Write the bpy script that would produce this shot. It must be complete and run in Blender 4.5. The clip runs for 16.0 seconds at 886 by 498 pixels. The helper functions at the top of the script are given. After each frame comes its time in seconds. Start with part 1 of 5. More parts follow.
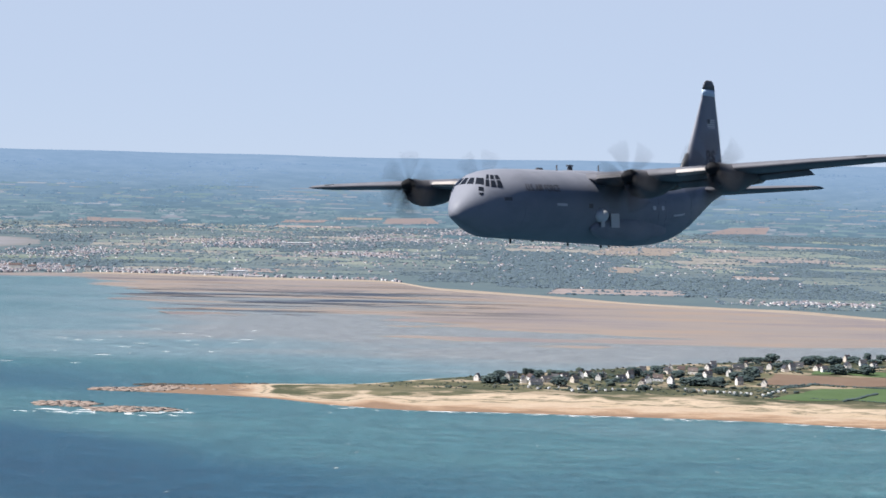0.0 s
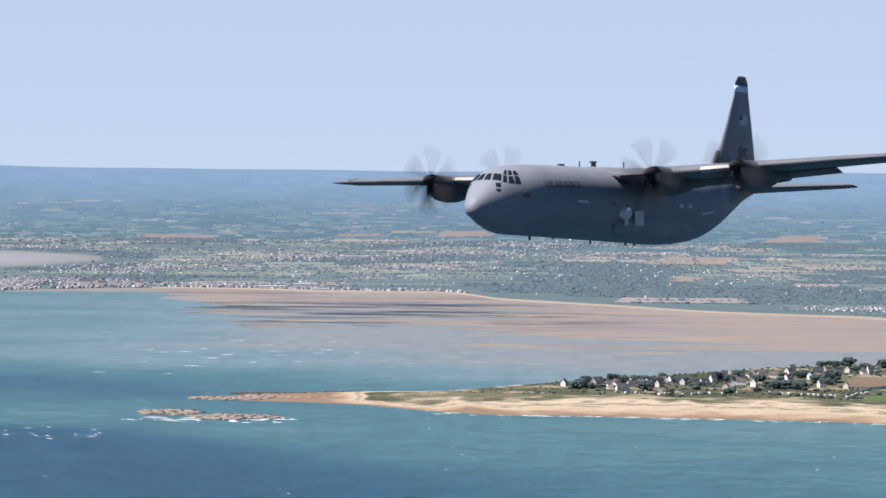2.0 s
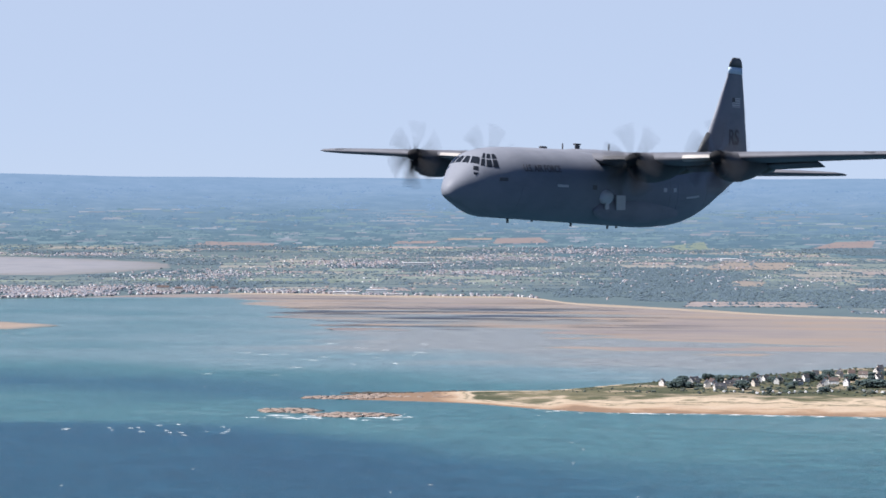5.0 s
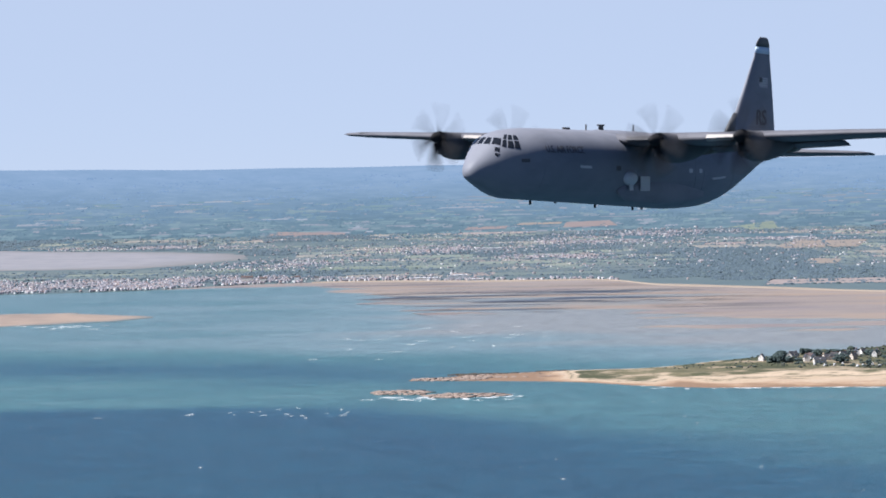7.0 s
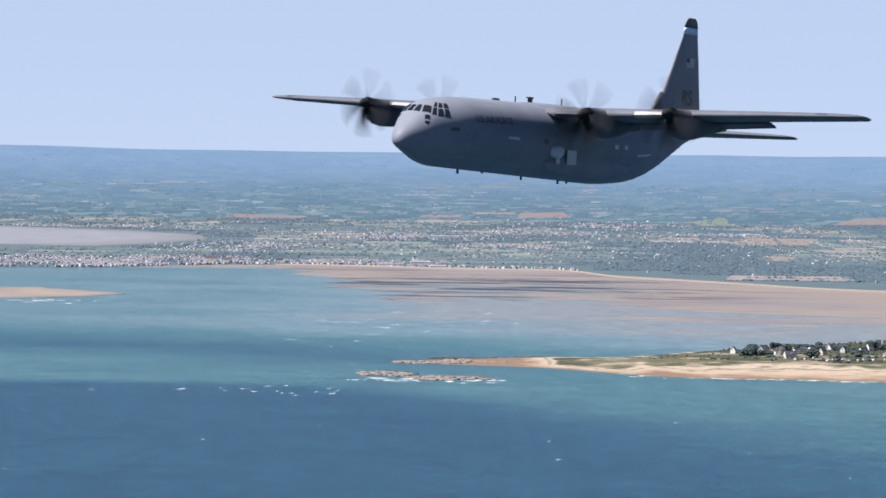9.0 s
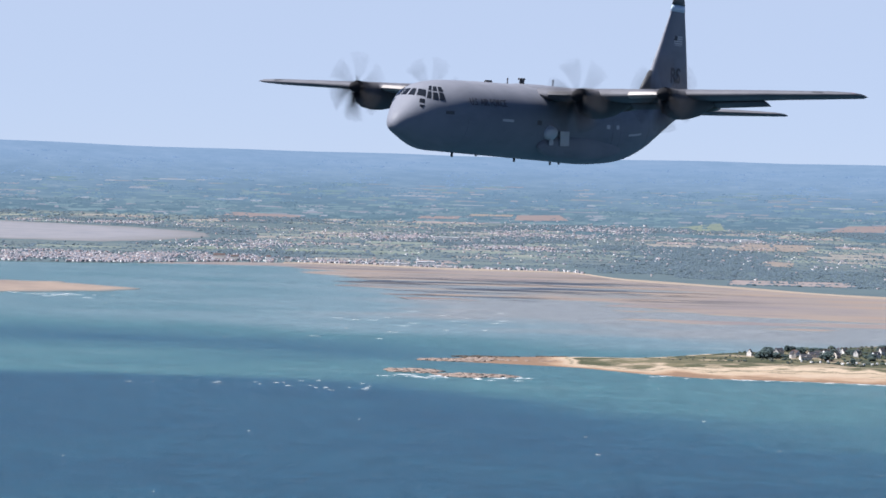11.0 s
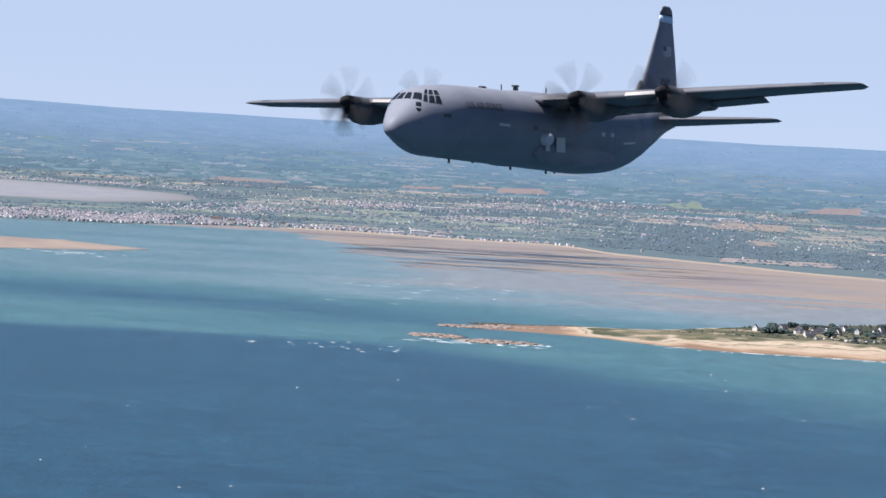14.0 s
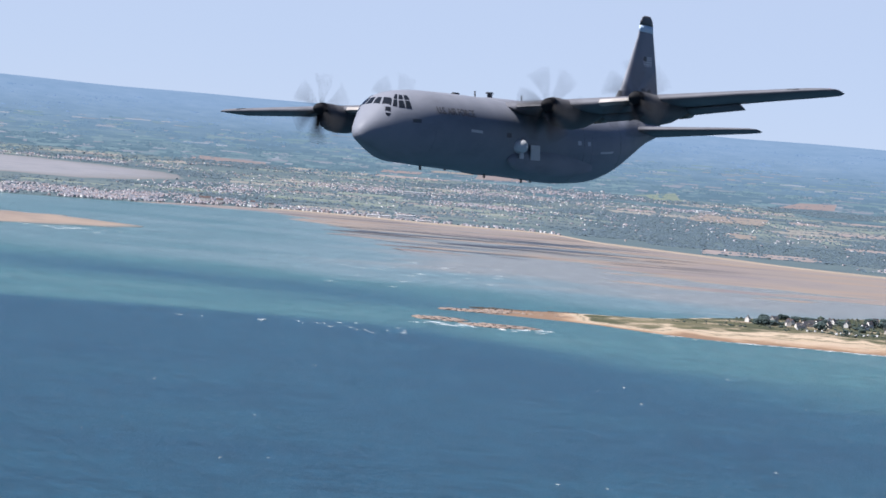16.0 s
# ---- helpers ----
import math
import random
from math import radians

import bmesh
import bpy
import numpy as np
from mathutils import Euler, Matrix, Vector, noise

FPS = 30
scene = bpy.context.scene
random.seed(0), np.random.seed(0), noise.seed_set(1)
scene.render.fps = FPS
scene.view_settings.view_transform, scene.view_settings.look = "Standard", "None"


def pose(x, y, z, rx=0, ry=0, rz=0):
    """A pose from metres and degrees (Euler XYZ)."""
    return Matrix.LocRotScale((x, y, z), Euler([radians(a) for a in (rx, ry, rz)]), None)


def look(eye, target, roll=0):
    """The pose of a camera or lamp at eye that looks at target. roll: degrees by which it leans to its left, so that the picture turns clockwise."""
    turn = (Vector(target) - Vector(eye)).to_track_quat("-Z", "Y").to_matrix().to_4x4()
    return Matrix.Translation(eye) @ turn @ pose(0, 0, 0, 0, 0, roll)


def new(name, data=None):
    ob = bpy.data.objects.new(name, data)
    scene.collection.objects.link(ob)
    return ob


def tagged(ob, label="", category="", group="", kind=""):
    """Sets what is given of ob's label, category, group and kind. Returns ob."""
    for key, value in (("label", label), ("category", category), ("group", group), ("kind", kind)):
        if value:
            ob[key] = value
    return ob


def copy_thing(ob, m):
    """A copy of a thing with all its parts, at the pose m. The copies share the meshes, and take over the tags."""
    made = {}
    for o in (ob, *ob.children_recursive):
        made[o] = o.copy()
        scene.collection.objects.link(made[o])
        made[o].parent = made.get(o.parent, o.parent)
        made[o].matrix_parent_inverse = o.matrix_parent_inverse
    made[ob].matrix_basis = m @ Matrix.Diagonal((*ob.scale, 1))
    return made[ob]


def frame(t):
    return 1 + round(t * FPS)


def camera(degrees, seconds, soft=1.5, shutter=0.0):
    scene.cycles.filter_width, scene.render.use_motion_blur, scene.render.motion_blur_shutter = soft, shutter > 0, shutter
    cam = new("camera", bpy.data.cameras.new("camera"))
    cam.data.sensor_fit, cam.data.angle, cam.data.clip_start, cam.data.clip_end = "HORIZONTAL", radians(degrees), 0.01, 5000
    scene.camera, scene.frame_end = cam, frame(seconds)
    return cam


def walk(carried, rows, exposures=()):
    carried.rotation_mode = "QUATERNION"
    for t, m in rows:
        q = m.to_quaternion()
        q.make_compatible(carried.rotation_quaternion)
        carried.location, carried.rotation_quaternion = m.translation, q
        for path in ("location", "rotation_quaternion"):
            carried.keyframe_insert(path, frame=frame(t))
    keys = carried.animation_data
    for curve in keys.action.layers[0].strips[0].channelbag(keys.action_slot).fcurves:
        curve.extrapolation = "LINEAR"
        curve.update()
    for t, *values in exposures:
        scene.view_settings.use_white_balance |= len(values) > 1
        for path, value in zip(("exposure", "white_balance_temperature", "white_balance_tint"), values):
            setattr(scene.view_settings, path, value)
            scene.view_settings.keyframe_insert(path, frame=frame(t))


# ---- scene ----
cam = camera(25.43, 16.0, soft=1.6, shutter=0.5)
CAMERA_ROWS = [
    (0, pose(0.00, -0.00, 160.00, 87.250, -1.284, 0.062)),
    (0.5, pose(-9.07, -7.89, 159.35, 87.486, -1.036, 0.423)),
    (1, pose(-18.12, -15.80, 158.70, 87.741, -0.844, 0.387)),
    (1.5, pose(-27.01, -23.74, 158.12, 87.631, -0.338, 0.928)),
    (2, pose(-35.78, -31.70, 157.64, 87.640, -0.503, 1.071)),
    (2.5, pose(-44.42, -39.67, 157.29, 87.509, -0.509, 1.093)),
    (3, pose(-53.02, -47.70, 157.10, 87.468, -0.133, 1.360)),
    (3.5, pose(-61.52, -55.84, 156.90, 87.522, -0.204, 1.650)),
    (4, pose(-69.86, -63.91, 156.75, 87.590, -0.341, 1.706)),
    (6.5, pose(-112.98, -103.36, 155.70, 88.234, 0.721, 3.086)),
    (7, pose(-121.40, -111.04, 155.47, 87.504, 1.179, 3.443)),
    (7.5, pose(-129.57, -118.59, 155.20, 87.272, 0.713, 2.741)),
    (8, pose(-137.79, -126.18, 155.09, 86.867, 0.492, 2.920)),
    (8.5, pose(-146.07, -133.86, 155.01, 87.107, -0.091, 2.264)),
    (11, pose(-186.81, -172.91, 154.72, 87.212, -1.597, 1.204)),
    (11.5, pose(-194.81, -180.93, 154.61, 87.103, -1.974, 0.912)),
    (12, pose(-202.82, -189.13, 154.54, 87.139, -2.214, 0.559)),
    (12.5, pose(-210.94, -197.45, 154.52, 87.170, -2.602, 0.238)),
    (13, pose(-219.11, -205.77, 154.47, 86.967, -3.146, 0.124)),
    (13.5, pose(-227.21, -213.96, 154.46, 86.514, -3.321, 0.108)),
    (14, pose(-235.21, -221.93, 154.48, 86.397, -3.314, 0.069)),
    (14.5, pose(-243.11, -229.79, 154.44, 86.331, -3.281, -0.078)),
    (15, pose(-250.95, -237.49, 154.31, 86.251, -3.185, -0.238)),
    (15.5, pose(-258.79, -245.03, 154.21, 86.156, -3.782, -0.603)),
    (16, pose(-266.65, -252.53, 154.14, 86.028, -4.871, -0.910)),
]
walk(cam, CAMERA_ROWS, exposures=[(0, 1.17, 5950, 11), (4, 1.17, 5820, 12), (16, 1.17, 5740, 13)])

# ---- sky and sun ----
SUN_AZ, SUN_EL = radians(-160), radians(57)
world = bpy.data.worlds.new("sky")
scene.world = world
world.use_nodes = True
wn = world.node_tree
sky = wn.nodes.new("ShaderNodeTexSky")
sky.sky_type, sky.sun_disc = "NISHITA", False
sky.sun_elevation, sky.sun_rotation = SUN_EL, radians(90) - SUN_AZ
sky.altitude, sky.air_density, sky.dust_density, sky.ozone_density = 600, 0.5, 0.0, 3.0
# pale haze low over the horizon, clearing towards the zenith
haze = wn.nodes.new("ShaderNodeMix")
haze.data_type = "RGBA"
haze.inputs[7].default_value = (5.25, 5.85, 6.85, 1)
way = wn.nodes.new("ShaderNodeTexCoord")
split = wn.nodes.new("ShaderNodeSeparateXYZ")
fade = wn.nodes.new("ShaderNodeMapRange")
fade.interpolation_type = "SMOOTHSTEP"
for k, v in zip(("From Min", "From Max", "To Min", "To Max"), (0.1, 0.19, 0.9, 0.0)):
    fade.inputs[k].default_value = v
wn.links.new(way.outputs["Generated"], split.inputs[0])
wn.links.new(split.outputs["Z"], fade.inputs["Value"])
wn.links.new(fade.outputs[0], haze.inputs[0])
wn.links.new(sky.outputs[0], haze.inputs[6])
wn.links.new(haze.outputs[2], wn.nodes["Background"].inputs[0])
wn.nodes["Background"].inputs[1].default_value = 0.05
sun_dir = Vector((math.cos(SUN_AZ) * math.cos(SUN_EL), math.sin(SUN_AZ) * math.cos(SUN_EL), math.sin(SUN_EL)))
sun = new("sun", bpy.data.lights.new("sun", "SUN"))
sun.data.energy, sun.data.angle, sun.data.color = 5.0, radians(0.53), (1.0, 0.92, 0.8)
sun.matrix_world = look(sun_dir * 900, (0, 0, 0))


# ---- materials ----
def material(name, rough=0.7, metal=0.0, spec=0.5):
    """A node material; returns it, its tree and its principled shader."""
    m = bpy.data.materials.new(name)
    m.use_nodes = True
    b = m.node_tree.nodes["Principled BSDF"]
    b.inputs["Roughness"].default_value, b.inputs["Metallic"].default_value = rough, metal
    b.inputs["Specular IOR Level"].default_value = spec
    return m, m.node_tree, b


def tex(nt, scale, detail=4.0, rough=0.6, stretch=(1, 1, 1), space="Object"):
    """Noise at a real-world scale (features per metre)."""
    c = nt.nodes.new("ShaderNodeTexCoord")
    mp = nt.nodes.new("ShaderNodeMapping")
    mp.inputs["Scale"].default_value = stretch
    n = nt.nodes.new("ShaderNodeTexNoise")
    n.inputs["Scale"].default_value, n.inputs["Detail"].default_value, n.inputs["Roughness"].default_value = scale, detail, rough
    nt.links.new(c.outputs[space], mp.inputs[0])
    nt.links.new(mp.outputs[0], n.inputs["Vector"])
    return n.outputs[0]


def ramp(nt, fac, stops):
    r = nt.nodes.new("ShaderNodeValToRGB")
    e = r.color_ramp.elements
    while len(e) < len(stops):
        e.new(0.5)
    for k, (p, c) in zip(e, stops):
        k.position, k.color = p, (*c, 1)
    nt.links.new(fac, r.inputs[0])
    return r.outputs[0]


def mix(nt, fac, a, b, blend="MIX"):
    m = nt.nodes.new("ShaderNodeMix")
    m.data_type, m.blend_type = "RGBA", blend
    for s, v in ((m.inputs[0], fac), (m.inputs[6], a), (m.inputs[7], b)):
        if isinstance(v, bpy.types.NodeSocket):
            nt.links.new(v, s)
        else:
            s.default_value = v if isinstance(v, float) else (*v, 1)
    return m.outputs[2]


def calc(nt, op, a, b, clamp=False):
    m = nt.nodes.new("ShaderNodeMath")
    m.operation, m.use_clamp = op, clamp
    for s, v in zip(m.inputs, (a, b)):
        if isinstance(v, bpy.types.NodeSocket):
            nt.links.new(v, s)
        else:
            s.default_value = v
    return m.outputs[0]


def attr(nt, name):
    a = nt.nodes.new("ShaderNodeAttribute")
    a.attribute_name = name
    return a.outputs["Fac"]


def bump(nt, b, h, strength=0.3, dist=0.05):
    k = nt.nodes.new("ShaderNodeBump")
    k.inputs["Strength"].default_value, k.inputs["Distance"].default_value = strength, dist
    nt.links.new(h, k.inputs["Height"])
    nt.links.new(k.outputs[0], b.inputs["Normal"])


def mottled(name, c0, c1, scale, rough=0.7, metal=0.0, spec=0.5, relief=0.0, fine=6.0, sheen=0.0):
    """Two colours blended at two scales, with optional relief."""
    m, nt, b = material(name, rough, metal, spec)
    a, f = tex(nt, scale), tex(nt, scale * fine, 3)
    col = mix(nt, ramp(nt, a, [(0.3, (0, 0, 0)), (0.7, (1, 1, 1))]), c0, c1)
    tone = tuple((x + y) * 0.5 for x, y in zip(c0, c1))
    col = mix(nt, calc(nt, "MULTIPLY", f, 0.5), col, tone)
    nt.links.new(col, b.inputs["Base Color"])
    nt.links.new(calc(nt, "ADD", calc(nt, "MULTIPLY", f, 0.2), rough - 0.1, True), b.inputs["Roughness"])
    if relief:
        bump(nt, b, f, relief)
    # bluish sheen at grazing angles, in place of haze over distant ground
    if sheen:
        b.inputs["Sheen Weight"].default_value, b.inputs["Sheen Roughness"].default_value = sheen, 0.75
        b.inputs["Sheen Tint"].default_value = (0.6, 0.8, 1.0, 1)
    return m


def varied(name, colours, rough=0.8, sheen=0.0, scale=0.2, per="island"):
    """Pieces each with a colour of their own, and a fine mottle."""
    m, nt, b = material(name, rough, 0.0, 0.3)
    if per == "island":
        r = nt.nodes.new("ShaderNodeNewGeometry").outputs["Random Per Island"]
    else:
        r = nt.nodes.new("ShaderNodeObjectInfo").outputs["Random"]
    n = len(colours)
    col = ramp(nt, r, [(i / n, c) for i, c in enumerate(colours)])
    nt.nodes[-1].color_ramp.interpolation = "CONSTANT"
    f = tex(nt, scale, 4)
    col = mix(nt, 0.55, col, ramp(nt, f, [(0.3, (0.35, 0.35, 0.35)), (0.7, (1, 1, 1))]), "MULTIPLY")
    nt.links.new(col, b.inputs["Base Color"])
    # blue-tinted sheen that stands in for haze
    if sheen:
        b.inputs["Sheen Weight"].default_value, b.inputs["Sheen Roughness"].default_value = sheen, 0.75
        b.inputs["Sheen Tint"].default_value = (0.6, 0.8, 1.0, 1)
    return m


def skin_material():
    """Matt grey aircraft paint: faint streaks along the airflow, grime and panel lines."""
    m, nt, b = material("grey_aircraft_paint", 0.5, 0.0, 0.1)
    streak, cloud = tex(nt, 1.2, 5, 0.6, (0.25, 1, 1)), tex(nt, 0.35, 4)
    col = mix(nt, ramp(nt, cloud, [(0.3, (0, 0, 0)), (0.7, (1, 1, 1))]), (0.154, 0.163, 0.194), (0.188, 0.195, 0.226))
    col = mix(nt, ramp(nt, streak, [(0.52, (0, 0, 0)), (0.75, (0.45, 0.45, 0.45))]), col, (0.115, 0.122, 0.145))
    nt.links.new(col, b.inputs["Base Color"])
    nt.links.new(calc(nt, "ADD", calc(nt, "MULTIPLY", streak, 0.2), 0.4), b.inputs["Roughness"])
    return m


SKIN = skin_material()
SKIN_DARK = mottled("dark_grey_panel_paint", (0.045, 0.047, 0.052), (0.07, 0.07, 0.075), 1.5, 0.55)
SKIN_PALE = mottled("pale_grey_paint", (0.34, 0.35, 0.37), (0.42, 0.43, 0.45), 1.5, 0.5)
# sunlight on the fairing's rounded front, painted in as a pale grey
DOME = mottled("sunlit_dome_paint", (0.36, 0.378, 0.405), (0.45, 0.468, 0.495), 2.0, 0.45)
SKIN_TAN = mottled("bare_tan_leading_edge", (0.2, 0.18, 0.17), (0.27, 0.245, 0.23), 1.2, 0.55)
# darker than the fuselage: shade under the wing painted into the nacelles' grey
SHADE_GREY = mottled("shade_dark_grey_paint", (0.07, 0.07, 0.08), (0.105, 0.103, 0.11), 1.2, 0.6, 0, 0.15)
# fuselage grey made darker, underside shade painted over wings and tailplane
WING_GREY = mottled("shade_darkened_wing_paint", (0.085, 0.086, 0.1), (0.125, 0.127, 0.145), 0.6, 0.55, 0, 0.1)
BAND = mottled("pale_blue_band_paint", (0.4, 0.5, 0.62), (0.46, 0.56, 0.66), 1.0, 0.5)
MARK = mottled("dark_marking_paint", (0.035, 0.037, 0.045), (0.05, 0.05, 0.06), 3.0, 0.6)
RUBBER = mottled("black_blade_composite", (0.01, 0.01, 0.012), (0.017, 0.017, 0.019), 2.0, 0.75, 0, 0.12)
RED_GLASS = mottled("red_lamp_glass", (0.55, 0.02, 0.02), (0.6, 0.04, 0.03), 3.0, 0.2)
STEEL = mottled("scorched_steel", (0.1, 0.085, 0.075), (0.17, 0.15, 0.13), 3.0, 0.45, 0.8)
GLASS_DARK, _nt, _b = material("cockpit_glass", 0.06, 0.0, 0.8)
_b.inputs["Base Color"].default_value = (0.012, 0.014, 0.018, 1)


def water_material():
    """Sea water: deep blue to teal over shoals by the depth attribute, with chop."""
    m, nt, b = material("sea_water", 0.3, 0.0, 0.24)
    patch, fleck = tex(nt, 0.012, 5, 0.6, (0.35, 1, 1)), tex(nt, 0.09, 4, 0.65, (0.45, 1, 1))
    d = calc(nt, "ADD", attr(nt, "depth"), calc(nt, "MULTIPLY", calc(nt, "SUBTRACT", patch, 0.5), 0.45))
    col = ramp(nt, d, [(0.0, (0.0095, 0.036, 0.065)), (0.3, (0.0155, 0.0545, 0.084)), (0.6, (0.044, 0.106, 0.118)), (0.85, (0.108, 0.16, 0.178)), (1.0, (0.162, 0.17, 0.17))])
    col = mix(nt, 0.6, col, ramp(nt, fleck, [(0.32, (0.55, 0.55, 0.55)), (0.68, (1.3, 1.3, 1.3))]), "MULTIPLY")
    ripple = tex(nt, 0.35, 4, 0.7, (0.4, 1, 1))
    col = mix(nt, 0.45, col, ramp(nt, ripple, [(0.38, (0.42, 0.42, 0.42)), (0.62, (1.42, 1.42, 1.42))]), "MULTIPLY")
    nt.links.new(col, b.inputs["Base Color"])
    wave = tex(nt, 0.5, 5, 0.65, (0.6, 1, 1))
    bump(nt, b, wave, 0.9, 0.8)
    return m


def sand_flat_material():
    """Tidal flat: rippled sand, rusty and dark weed streaks, wet film towards the water's edge."""
    m, nt, b = material("tidal_sand", 0.6, 0.0, 0.4)
    broad, streak, fine = tex(nt, 0.006, 5, 0.6, (0.3, 1, 1)), tex(nt, 0.02, 5, 0.62, (0.16, 1, 1)), tex(nt, 0.15, 4)
    sand = ramp(nt, broad, [(0.3, (0.142, 0.124, 0.12)), (0.5, (0.165, 0.138, 0.123)), (0.6, (0.19, 0.15, 0.118)), (0.75, (0.158, 0.138, 0.132))])
    sand = mix(nt, ramp(nt, streak, [(0.45, (0, 0, 0)), (0.7, (0.544, 0.544, 0.544))]), sand, (0.17, 0.153, 0.15))
    band = tex(nt, 0.016, 6, 0.7, (0.2, 1, 1))
    sand = mix(nt, ramp(nt, band, [(0.39, (0.85, 0.85, 0.85)), (0.48, (0, 0, 0))]), sand, (0.118, 0.104, 0.116))
    sand = mix(nt, ramp(nt, band, [(0.53, (0, 0, 0)), (0.6, (0.85, 0.85, 0.85))]), sand, (0.19, 0.142, 0.108))
    weedy = tex(nt, 0.034, 7, 0.72, (0.13, 1, 1))
    weed = calc(nt, "MULTIPLY", attr(nt, "weed"), ramp(nt, weedy, [(0.5, (0, 0, 0)), (0.555, (0.95, 0.95, 0.95))]))
    sand = mix(nt, calc(nt, "MULTIPLY", fine, 0.3), sand, (0.163, 0.14, 0.129))
    w = calc(nt, "ADD", attr(nt, "wet"), calc(nt, "MULTIPLY", calc(nt, "SUBTRACT", streak, 0.5), 1.6))
    w = ramp(nt, w, [(0.38, (0, 0, 0)), (0.62, (1, 1, 1))])
    col = mix(nt, w, sand, (0.138, 0.148, 0.146))
    nt.links.new(mix(nt, weed, col, (0.024, 0.027, 0.034)), b.inputs["Base Color"])
    nt.links.new(calc(nt, "SUBTRACT", 0.75, calc(nt, "MULTIPLY", w, 0.4)), b.inputs["Roughness"])
    bump(nt, b, tex(nt, 0.4, 4, 0.6, (0.4, 1, 1)), 0.5, 0.4)
    return m


def spit_material():
    """Headland: wet sand, dry sand and dune grass by distance from the sea edge."""
    m, nt, b = material("beach_and_dune", 0.85, 0.0, 0.2)
    n, f, big = tex(nt, 0.07, 5, 0.62, (0.4, 1, 1)), tex(nt, 0.5, 4), tex(nt, 0.022, 4, 0.6, (0.5, 1, 1))
    s = calc(nt, "ADD", attr(nt, "inland"), calc(nt, "MULTIPLY", calc(nt, "SUBTRACT", n, 0.5), 0.62))
    sand = ramp(nt, s, [(0.03, (0.165, 0.11, 0.0743)), (0.12, (0.259, 0.181, 0.121)), (0.25, (0.33, 0.264, 0.198)), (0.34, (0.308, 0.243, 0.17)), (0.36, (0.11, 0.0989, 0.066)), (0.42, (0.341, 0.275, 0.204))])
    grass = ramp(nt, big, [(0.35, (0.03, 0.037, 0.021)), (0.5, (0.052, 0.056, 0.031)), (0.62, (0.11, 0.0989, 0.0605)), (0.75, (0.044, 0.055, 0.0275))])
    hollow = tex(nt, 0.045, 5, 0.65, (0.45, 1, 1))
    grass = mix(nt, ramp(nt, hollow, [(0.52, (0, 0, 0)), (0.6, (0.8, 0.8, 0.8))]), grass, (0.26, 0.21, 0.15))
    g = ramp(nt, s, [(0.46, (0, 0, 0)), (0.54, (1, 1, 1))])
    col = mix(nt, g, sand, grass)
    col = mix(nt, 0.4, col, ramp(nt, f, [(0.3, (0.55, 0.55, 0.55)), (0.7, (1.1, 1.1, 1.1))]), "MULTIPLY")
    nt.links.new(col, b.inputs["Base Color"])
    bump(nt, b, f, 0.5, 0.3)
    return m


WATER, FLAT, SPIT = water_material(), sand_flat_material(), spit_material()
FOAM = mottled("white_foam", (0.516, 0.537, 0.55), (0.427, 0.454, 0.468), 0.8, 0.6)
SHORE = mottled("pale_shore_sand", (0.18, 0.147, 0.116), (0.22, 0.184, 0.147), 0.05, 0.85)


def bank_material(name, low, high, wet):
    """Sand or mud bared by the tide: drier on the crest, wet towards the water."""
    m, nt, b = material(name, 0.75, 0.0, 0.3)
    broad, streak = tex(nt, 0.018, 5), tex(nt, 0.05, 5, 0.65, (0.2, 1, 1))
    dry = ramp(nt, broad, [(0.35, low), (0.6, high)])
    w = calc(nt, "ADD", attr(nt, "wet"), calc(nt, "MULTIPLY", calc(nt, "SUBTRACT", streak, 0.5), 1.1))
    col = mix(nt, ramp(nt, w, [(0.35, (0, 0, 0)), (0.75, (1, 1, 1))]), dry, wet)
    nt.links.new(col, b.inputs["Base Color"])
    return m


BANK = bank_material("tide_bared_sandbank", (0.16, 0.128, 0.11), (0.215, 0.17, 0.138), (0.118, 0.122, 0.12))
MUD = bank_material("pale_tidal_mud", (0.142, 0.146, 0.165), (0.176, 0.174, 0.19), (0.125, 0.124, 0.128))
ROCK = mottled("pink_granite_rock", (0.133, 0.103, 0.0869), (0.234, 0.187, 0.159), 0.25, 0.8, 0, 0.3, 0.6)
ROCK_DARK = mottled("weed_covered_rock", (0.0301, 0.0271, 0.0211), (0.0662, 0.0512, 0.0391), 0.25, 0.8, 0, 0.3, 0.6)
# pasture green shifted towards blue, haze mixed into its colour and sheen
LAND = mottled("hazed_pasture", (0.0333, 0.0517, 0.0573), (0.0539, 0.0748, 0.0722), 0.02, 0.9, 0, 0.3, 0, 8.0, 0.1)


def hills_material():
    """The far hazy distance: a backdrop of blue wooded ridges, the haze painted in by colour and glow."""
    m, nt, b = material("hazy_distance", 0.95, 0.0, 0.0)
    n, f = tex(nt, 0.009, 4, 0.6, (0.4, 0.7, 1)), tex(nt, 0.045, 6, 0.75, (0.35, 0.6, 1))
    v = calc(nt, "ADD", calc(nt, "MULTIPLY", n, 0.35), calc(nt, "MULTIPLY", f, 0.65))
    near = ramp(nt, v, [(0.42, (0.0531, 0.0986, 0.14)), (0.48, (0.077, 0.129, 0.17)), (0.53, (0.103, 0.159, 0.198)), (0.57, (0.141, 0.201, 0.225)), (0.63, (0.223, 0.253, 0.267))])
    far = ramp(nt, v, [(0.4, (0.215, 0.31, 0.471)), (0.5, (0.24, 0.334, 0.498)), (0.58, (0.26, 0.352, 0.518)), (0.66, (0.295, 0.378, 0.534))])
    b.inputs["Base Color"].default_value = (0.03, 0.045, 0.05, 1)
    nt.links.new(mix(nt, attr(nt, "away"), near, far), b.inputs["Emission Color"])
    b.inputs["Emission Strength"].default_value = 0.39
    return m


HILLS = hills_material()


